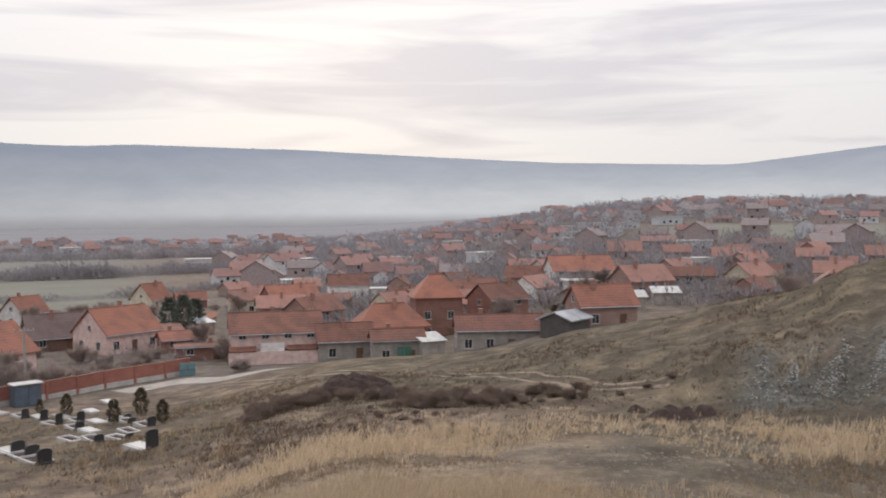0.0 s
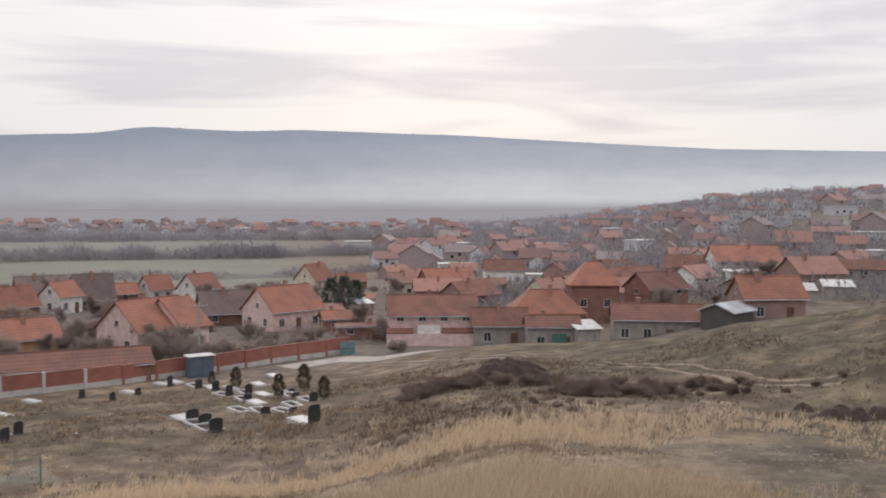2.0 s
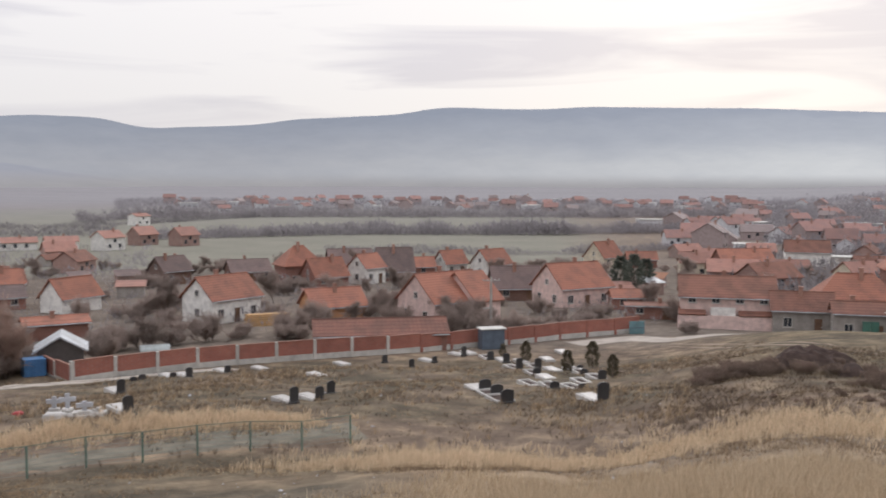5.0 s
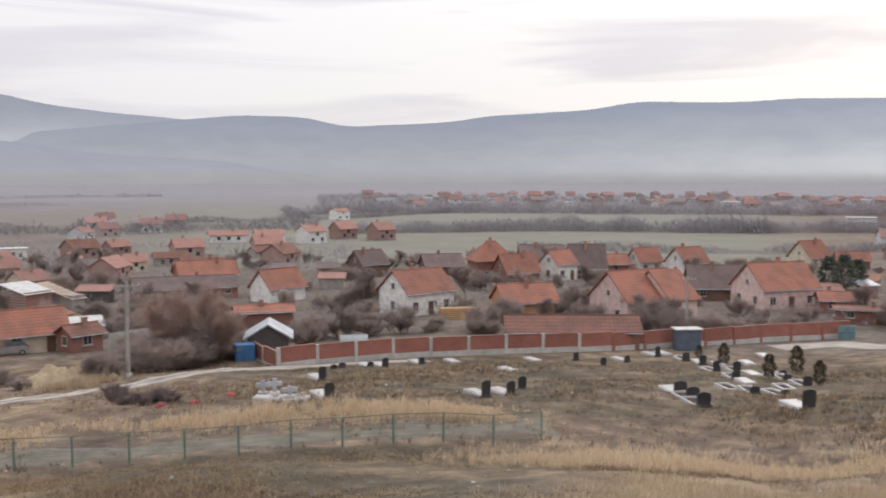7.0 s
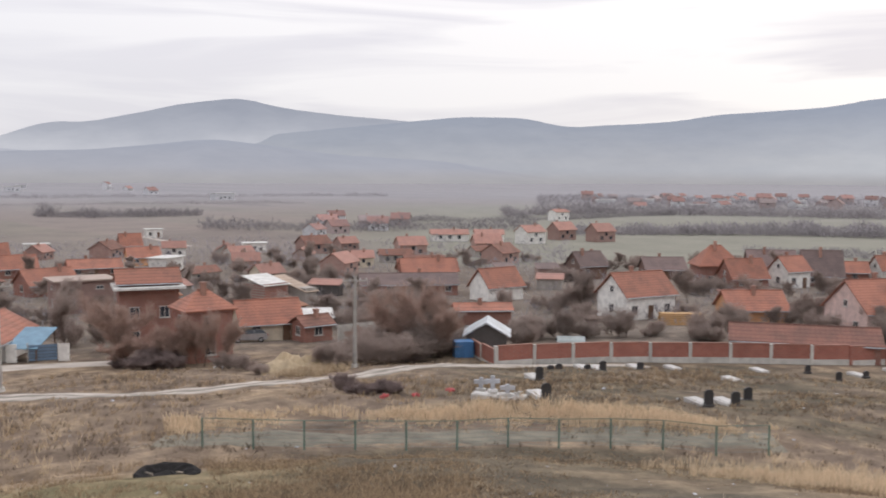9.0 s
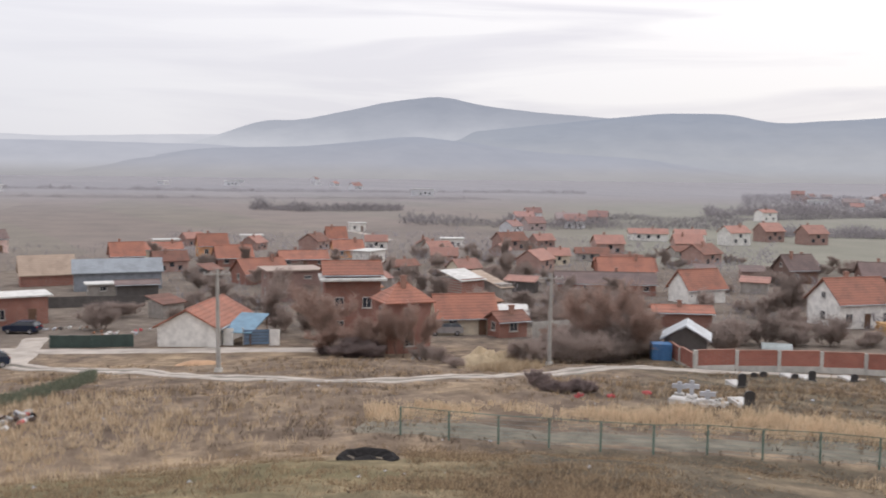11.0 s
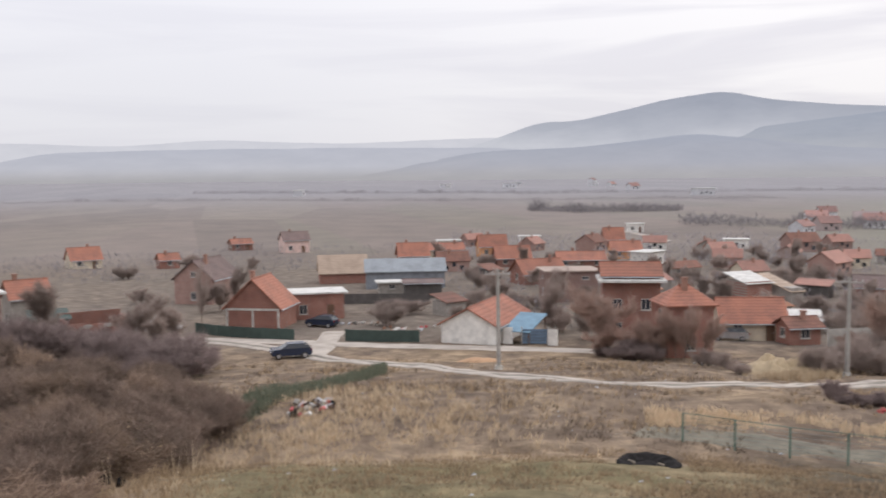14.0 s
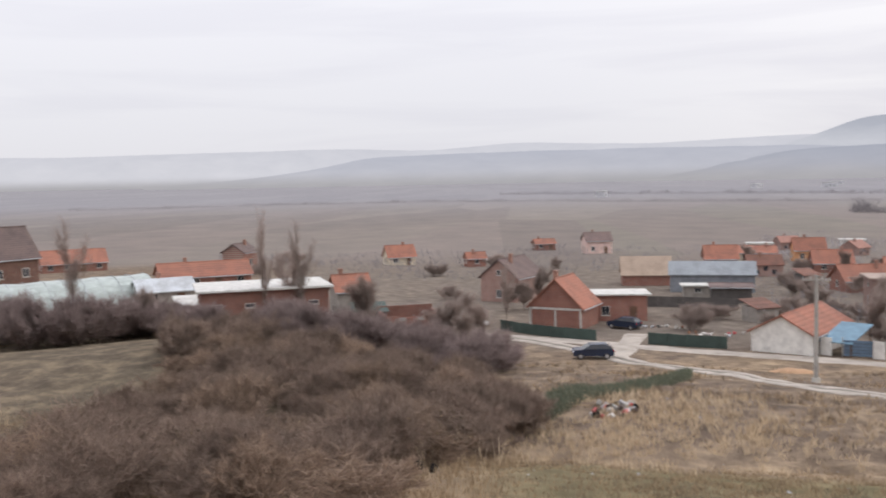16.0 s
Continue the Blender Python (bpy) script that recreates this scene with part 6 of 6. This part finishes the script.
# ---- hedge lines and woods of the plain ----
def thicket_line(name, pts, depth, h, per_m, label, mat, seed):
    """A long belt of leafless scrub, one mesh of many small blades."""
    r = random.Random(seed)
    vs, fs = [], []
    for (a0, d0), (a1, d1) in zip(pts, pts[1:]):
        n = int(math.dist(at(a0, d0)[:2], at(a1, d1)[:2]) * per_m)
        for i in range(n):
            u = (i + r.random()) / n
            az, d = a0 + (a1 - a0) * u, d0 + (d1 - d0) * u + r.uniform(-0.5, 0.5) * depth
            if az < -11.5 and 336 < d < 400:
                continue
            p = at(az, d)
            hh = h * (0.4 + 0.6 * max(0, 0.5 + noise.noise(Vector((p.x * 0.06, p.y * 0.06, seed))))) * r.uniform(0.6, 1.1)
            # a loose spray of slender twigs
            for _ in range(7):
                u2 = r.random()
                c = p + Vector((r.uniform(-1, 1) * hh * 0.32, r.uniform(-1, 1) * hh * 0.32, hh * 0.75 * u2 - 0.1))
                e = c + Vector((r.uniform(-1, 1) * 0.22, r.uniform(-1, 1) * 0.22, r.uniform(0.1, 0.45))) * hh
                b = radians(az + r.uniform(-60, 60))
                w = hh * r.uniform(0.02, 0.05)
                k = len(vs)
                vs += [(c.x - w * math.cos(b), c.y - w * math.sin(b), c.z), (c.x + w * math.cos(b), c.y + w * math.sin(b), c.z + w), (e.x, e.y, e.z)]
                fs.append((k, k + 1, k + 2))
    ob = from_lists(name, vs, fs, mat)
    return tagged(ob, label, "scrub", kind="stuff")


# twig tones lifted and blued, so haze sits in the scrub's own colour
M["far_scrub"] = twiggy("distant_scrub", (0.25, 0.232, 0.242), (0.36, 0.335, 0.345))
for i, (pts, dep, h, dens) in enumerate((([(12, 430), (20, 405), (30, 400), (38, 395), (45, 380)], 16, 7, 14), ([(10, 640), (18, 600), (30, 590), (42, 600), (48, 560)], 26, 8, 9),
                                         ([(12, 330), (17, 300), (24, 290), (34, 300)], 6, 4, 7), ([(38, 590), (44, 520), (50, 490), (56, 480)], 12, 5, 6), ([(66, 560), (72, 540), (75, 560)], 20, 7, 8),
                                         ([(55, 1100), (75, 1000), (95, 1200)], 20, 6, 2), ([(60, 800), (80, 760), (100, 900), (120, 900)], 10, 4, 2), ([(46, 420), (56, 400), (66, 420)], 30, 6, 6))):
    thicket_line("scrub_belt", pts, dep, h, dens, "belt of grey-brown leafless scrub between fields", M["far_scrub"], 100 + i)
# farther scrub, with the same painted haze
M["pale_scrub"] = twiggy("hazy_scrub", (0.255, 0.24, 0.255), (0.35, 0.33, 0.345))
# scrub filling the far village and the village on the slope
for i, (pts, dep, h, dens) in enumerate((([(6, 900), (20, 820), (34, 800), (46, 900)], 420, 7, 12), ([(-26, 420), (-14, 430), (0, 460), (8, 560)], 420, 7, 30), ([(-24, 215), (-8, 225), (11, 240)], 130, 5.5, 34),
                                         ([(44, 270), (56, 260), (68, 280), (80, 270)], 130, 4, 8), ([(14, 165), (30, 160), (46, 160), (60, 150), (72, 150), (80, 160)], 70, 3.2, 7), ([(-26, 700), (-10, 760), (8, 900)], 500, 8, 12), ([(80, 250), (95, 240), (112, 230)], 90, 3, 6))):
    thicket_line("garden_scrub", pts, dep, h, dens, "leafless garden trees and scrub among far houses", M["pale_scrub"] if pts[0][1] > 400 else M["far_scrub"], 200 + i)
thicket_line("green_hedge", [(92.2, 56), (91.0, 58.5), (88.6, 63), (86, 70), (83.8, 77)], 6.5, 1.1, 120, "low dark green evergreen hedge on the slope", twiggy("hedge_leaves", (0.13, 0.15, 0.11), (0.24, 0.25, 0.18)), 300)


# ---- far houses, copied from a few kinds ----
# aerial haze is painted into these tile and brick colours: paler and greyer
M["hazed_red"] = roofing("far_hazed_tile", (0.35, 0.20, 0.175), (0.27, 0.175, 0.165), vary=0.35)
M["hazed_brown"] = roofing("far_hazed_brown_tile", (0.31, 0.255, 0.25), (0.26, 0.215, 0.21))
M["hazed_wall"] = plain("far_hazed_brick", (0.38, 0.305, 0.295))
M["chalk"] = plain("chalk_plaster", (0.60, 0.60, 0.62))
ROOF["faded"], ROOF["hazedbrown"] = ("hazed_red", "red tile roof paled by haze"), ("hazed_brown", "brown tile roof paled by haze")
WALL["chalk"], WALL["hazed"] = "chalk white", "hazed brick"
M["hazed"] = M["hazed_wall"]
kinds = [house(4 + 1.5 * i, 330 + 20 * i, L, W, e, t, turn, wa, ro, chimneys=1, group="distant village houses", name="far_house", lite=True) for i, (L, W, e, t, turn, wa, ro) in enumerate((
    (10, 8, 3.4, 6.6, 10, "hazed", "faded"), (11, 8, 5.4, 8.6, 35, "hazed", "faded"), (9, 7.5, 3.2, 6.0, 60, "chalk", "faded"), (12, 8, 3.2, 6.0, 5, "hazed", "hazedbrown"),
    (9, 8, 5.2, 8.2, 40, "chalk", "faded"), (14, 7, 3.0, 5.2, 0, "hazed", "faded"), (10, 9, 5.4, 8.4, 70, "hazed", "hazedbrown"), (13, 6.5, 3.0, 4.4, 8, "chalk", "white")))]
ROOF["midred"], WALL["midbrick"] = ("midred", "haze-muted red tile roof"), "haze-muted brick"
near_kinds = [house(az, d, L, W, e, t, turn, wa, ro, chimneys=1, name="village_house", lite=True) for az, d, L, W, e, t, turn, wa, ro in (
    (-1.5, 178, 8.5, 6.5, 2.7, 5.2, 10, "midbrick", "midred"), (7.8, 185, 9, 7, 3.2, 5.8, 40, "midbrick", "brown"), (-5.4, 190, 8, 6, 2.7, 5.0, 60, "white", "midred"), (9.8, 205, 10, 6.5, 2.6, 5.0, 5, "midbrick", "midred"), (-11.8, 175, 9, 7, 3.0, 5.8, 35, "midbrick", "midred"), (-8.6, 182, 8, 5, 2.6, 3.4, 15, "white", "white"), (-14.5, 196, 10, 5, 2.5, 4.2, 5, "grey", "brown"), (-18, 185, 7, 6, 3.4, 5.8, 50, "cream", "midred"))]
fr = random.Random(77)
weights, near_weights = [4, 4, 4, 3, 4, 4, 3, 3], [4, 3, 2, 3, 3, 2, 3, 2]
taken = [Vector((h.location.x, h.location.y)) for h in scene.objects if h.get("category") in ("house", "shed", "kiosk", "greenhouse")]


def settle(az0, az1, d0, d1, n, gap, s0=0.85, s1=1.1, stock=None, odds=None):
    """Scatters copies of the house kinds over a stretch of the plan, none nearer to another than the gap."""
    made = 0
    for _ in range(n * 12):
        if made == n:
            break
        az, d = fr.uniform(az0, az1), math.sqrt(fr.uniform(d0 * d0, d1 * d1))
        p = at(az, d, -0.25)
        if az < -11.5 and 340 < d < 396 or any((p.xy - q).length < gap for q in taken):
            continue
        taken.append(p.xy.copy())
        made += 1
        k = fr.choices(stock or kinds, odds or weights)[0]
        s = fr.uniform(s0, s1)
        copy_thing(k, Matrix.Translation(p) @ Matrix.Rotation(radians(az + fr.choice((0, 8, 35, 60, 85)) + fr.uniform(-8, 8)), 4, "Z") @ Matrix.Scale(s, 4))


settle(-25, 4, 165, 270, 48, 12.5, 0.65, 1.0, near_kinds, near_weights)
settle(4, 13, 185, 300, 14, 16, 0.8, 1.0, near_kinds, near_weights)
settle(48, 80, 170, 300, 44, 17, 0.7, 0.95, near_kinds, near_weights)
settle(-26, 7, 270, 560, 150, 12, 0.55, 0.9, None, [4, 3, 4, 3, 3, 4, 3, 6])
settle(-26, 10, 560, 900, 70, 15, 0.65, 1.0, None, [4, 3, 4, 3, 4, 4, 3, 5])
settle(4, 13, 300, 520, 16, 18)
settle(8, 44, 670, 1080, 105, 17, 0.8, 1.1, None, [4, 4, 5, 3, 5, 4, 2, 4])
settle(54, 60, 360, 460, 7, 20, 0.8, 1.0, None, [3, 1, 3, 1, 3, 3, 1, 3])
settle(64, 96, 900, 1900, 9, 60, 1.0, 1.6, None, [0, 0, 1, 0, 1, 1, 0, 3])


# ---- grass, stones ----
ON_ROAD = {(round(v.co.x / 1.5), round(v.co.y / 1.5)) for v in road.data.vertices}

def blades(name, seed, n, region, h0, h1, width, per, label, mat, lean=0.35):
    """Tufts of grass as slender bent blades; region gives (bearing, distance) or None for a random pair."""
    r = random.Random(seed)
    vs, fs = [], []
    for _ in range(n):
        az, d = region(r)
        if abs(az - 68) < 2.6 and 35 < d < 43:
            continue
        p = at(az, d)
        if (round(p.x / 1.5), round(p.y / 1.5)) in ON_ROAD:
            continue
        thick = noise.noise(Vector((p.x * 0.09, p.y * 0.09, 11.0))) + 0.5 * noise.noise(Vector((p.x * 0.3, p.y * 0.3, 12.0)))
        if thick < r.uniform(-0.5, 0.35):
            continue
        hh = (h0 + (h1 - h0) * max(0, min(1, 0.5 + thick))) * r.uniform(0.7, 1.2)
        for _ in range(per):
            a = r.uniform(0, 6.283)
            o = Vector((p.x + r.uniform(-0.22, 0.22), p.y + r.uniform(-0.22, 0.22), p.z - 0.05))
            hb = hh * r.uniform(0.5, 1.15)
            tip = o + Vector((math.cos(a) * lean * hb + 0.12 * hb, math.sin(a) * lean * hb, hb))
            b = radians(az + r.uniform(-60, 60))
            s = Vector((math.cos(b), math.sin(b), 0)) * width * r.uniform(0.6, 1.4)
            mid = o.lerp(tip, 0.55) + Vector((0, 0, hb * 0.1))
            k = len(vs)
            vs += [o - s, o + s, mid + s * 0.7, mid - s * 0.7, tip]
            fs += [(k, k + 1, k + 2, k + 3), (k + 3, k + 2, k + 4)]
    return tagged(from_lists(name, vs, fs, mat), label, "grass", kind="stuff")


blades("straw_grass", 1, 8500, lambda r: (r.uniform(-9, 28) + r.gauss(0, 4.0), 19 + 11.5 * r.random() ** 0.75 + abs(r.gauss(0, 0.8))), 0.25, 0.75, 0.012, 7, "tall pale straw grass on the near slope", M["straw"])
blades("straw_grass", 13, 7000, lambda r: (31 - 59 * r.random() ** 1.35 + r.gauss(0, 3.5), 42.5 + r.gauss(0, 2.3)), 0.25, 0.65, 0.014, 7, "band of pale straw grass along the slope", M["straw"])
blades("dead_weeds", 18, 3600, lambda r: (r.uniform(-26, 30), 36.5 + r.gauss(0, 1.8)), 0.05, 0.22, 0.014, 5, "dark dead weeds in a bare band of the slope", M["litterweed"], 0.8)
blades("straw_grass", 14, 3200, lambda r: (r.uniform(-28, 46), r.uniform(20, 44)), 0.12, 0.45, 0.011, 6, "sparse yellowed grass on stony soil", M["tuft"])
blades("straw_grass", 2, 7000, lambda r: (r.uniform(50, 96), r.uniform(20, 46)), 0.1, 0.32, 0.010, 6, "short yellowed tufts in mossy turf", M["tuft"])
blades("straw_grass", 3, 6000, lambda r: (r.uniform(12, 96), r.uniform(50, 92)), 0.2, 0.6, 0.02, 5, "dead grass between the graves and the road", M["tuft"])
blades("straw_grass", 4, 5000, lambda r: (r.uniform(-28, 14), r.uniform(42, 84)), 0.12, 0.36, 0.018, 5, "dry grass on the spur", M["litterweed"])
blades("straw_grass", 5, 1300, lambda r: (r.gauss(86, 5), 51 + r.gauss(0, 4.5)), 0.3, 0.7, 0.016, 7, "tall straw along the bank", M["straw"])
blades("straw_grass", 6, 900, lambda r: (r.gauss(60.2, 1.1), 81 + r.gauss(0, 1.2)), 0.4, 1.0, 0.03, 7, "tall yellow reeds beside the road", M["straw"])
blades("straw_grass", 7, 3600, lambda r: (r.uniform(32, 68), 53.6 + r.gauss(0, 1.0)), 0.3, 0.75, 0.018, 7, "straw between gravel walk and graves", M["straw"])
blades("straw_grass", 8, 3000, lambda r: (r.uniform(94, 126), r.uniform(24, 62)), 0.2, 0.6, 0.013, 6, "dry grass among brambles", M["tuft"])
blades("straw_grass", 12, 300, lambda r: (r.uniform(95, 126), r.uniform(32, 60)), 1.0, 1.9, 0.010, 4, "pale dead stalks standing in the brambles", M["straw"])

blades("dead_weeds", 9, 5200, lambda r: (r.uniform(10, 96), r.uniform(47, 92)), 0.15, 0.5, 0.02, 5, "dark dead weeds between graves and road", M["weed"], 0.6)
blades("dead_weeds", 10, 3600, lambda r: (r.uniform(-28, 16), r.uniform(40, 84)), 0.12, 0.42, 0.018, 5, "dark heather-like weeds on the spur", M["weed"], 0.6)
blades("dead_weeds", 15, 7000, lambda r: (r.uniform(27, 66), r.uniform(24, 46.5)), 0.05, 0.2, 0.014, 5, "dead brown weeds on the bank below the fence", M["litterweed"], 0.8)
blades("straw_grass", 16, 5000, lambda r: (r.uniform(27, 66), r.uniform(24, 46.5)), 0.06, 0.26, 0.012, 5, "short dead grass on the bank below the fence", M["tuft"], 0.7)
blades("dead_weeds", 17, 6000, lambda r: (r.uniform(8, 50), r.uniform(52, 98)), 0.08, 0.34, 0.022, 5, "brown dead weeds between the graves", M["litterweed"], 0.7)
blades("dead_weeds", 11, 2600, lambda r: (r.uniform(30, 96), r.uniform(24, 47)), 0.06, 0.22, 0.012, 5, "dark weeds in the turf", M["weed"], 0.7)


def stones(name, seed, n, region, s0, s1, mat, label):
    r = random.Random(seed)
    vs, fs = [], []
    tri = [(0, 2, 4), (2, 1, 4), (1, 3, 4), (3, 0, 4), (2, 0, 5), (1, 2, 5), (3, 1, 5), (0, 3, 5)]
    for _ in range(n):
        az, d = region(r)
        p = at(az, d)
        s = s0 + (s1 - s0) * r.random() ** 3
        k = len(vs)
        for q in ((1, 0, 0), (-1, 0, 0), (0, 1, 0), (0, -1, 0), (0, 0, 0.7), (0, 0, -0.6)):
            vs.append(p + Vector(q) * s * r.uniform(0.5, 1.2) + Vector((r.uniform(-0.3, 0.3), r.uniform(-0.3, 0.3), 0)) * s)
        fs += [(a + k, b + k, c + k) for a, b, c in tri]
    return tagged(from_lists(name, vs, fs, mat), label, "stones", kind="stuff")


def streak(r):
    """Stone spills down the cut in slanting streaks, uneven in length, that fray towards the foot."""
    s = r.choice((-26.1, -25.3, -25.0, -24.1, -23.9, -22.1, -21.6, -21.4, -20.3, -19.4, -19.1, -17.9))
    reach = 0.45 + 0.5 * abs(math.sin(s * 7.3))
    u = 1 - reach * r.random() ** 1.4
    wig = 0.12 * math.sin(u * 9 + s * 5)
    return s - 0.9 * u + wig + r.gauss(0, 0.11 + 0.5 * (1 - u) ** 1.3), 51.6 + (3.7 + 0.7 * math.sin(s * 3)) * u


stones("quarry_rubble", 1, 2600, streak, 0.02, 0.075, M["stonewhite"], "pale broken stone on the cut slope")
stones("quarry_rubble", 4, 900, lambda r: (-22 - 2.6 * r.gauss(0, 1), 53.5 + 1.6 * r.gauss(0, 1)), 0.03, 0.14, M["bluestone"], "blue-grey broken stone on the cut slope")
stones("loose_stones", 2, 1500, lambda r: (r.uniform(-27, 28), 37 + r.gauss(0, 1.6)), 0.02, 0.13, M["fieldstone"], "loose grey stones in a bare band of the slope")
stones("loose_stones", 5, 1500, lambda r: (r.uniform(-28, -9), r.uniform(24, 45)), 0.02, 0.15, M["fieldstone"], "loose grey stones on the bare slope")
stones("loose_stones", 6, 1100, lambda r: (r.uniform(32, 72), 50 + r.gauss(0, 1.1)), 0.015, 0.08, M["fieldstone"], "pale pebbles on the gravel walk")
stones("loose_stones", 3, 260, lambda r: (r.uniform(10, 95), r.uniform(26, 80)), 0.03, 0.16, M["palestone"], "scattered pale stones in the grass")


def dead_leaves(seed, n, region, label, mat):
    """Curled dead leaves and seed heads caught in the brambles."""
    r = random.Random(seed)
    vs, fs = [], []
    for _ in range(n):
        az, d, h = region(r)
        p = at(az, d, h)
        e = Vector((r.uniform(-1, 1), r.uniform(-1, 1), r.uniform(-1, 1))).normalized() * r.uniform(0.03, 0.075)
        w = e.cross(Vector((r.uniform(-1, 1), r.uniform(-1, 1), r.uniform(-1, 1)))).normalized() * r.uniform(0.02, 0.04)
        k = len(vs)
        vs += [p - e, p + w, p + e, p - w + Vector((0, 0, 0.02))]
        fs += [(k, k + 1, k + 2), (k, k + 2, k + 3)]
    return tagged(from_lists("dead_leaves", vs, fs, mat), label, "leaves", kind="stuff")


dead_leaves(31, 1300, lambda r: (r.uniform(97, 126), r.uniform(33, 57), 0.3 + 2.0 * r.random()), "pale curled dead leaves caught in brambles", M["tuft"])
dead_leaves(32, 5200, lambda r: (r.uniform(97, 126), r.uniform(33, 60), 0.3 + 1.9 * r.random()), "dark curled dead leaves caught in brambles", M["weed"])
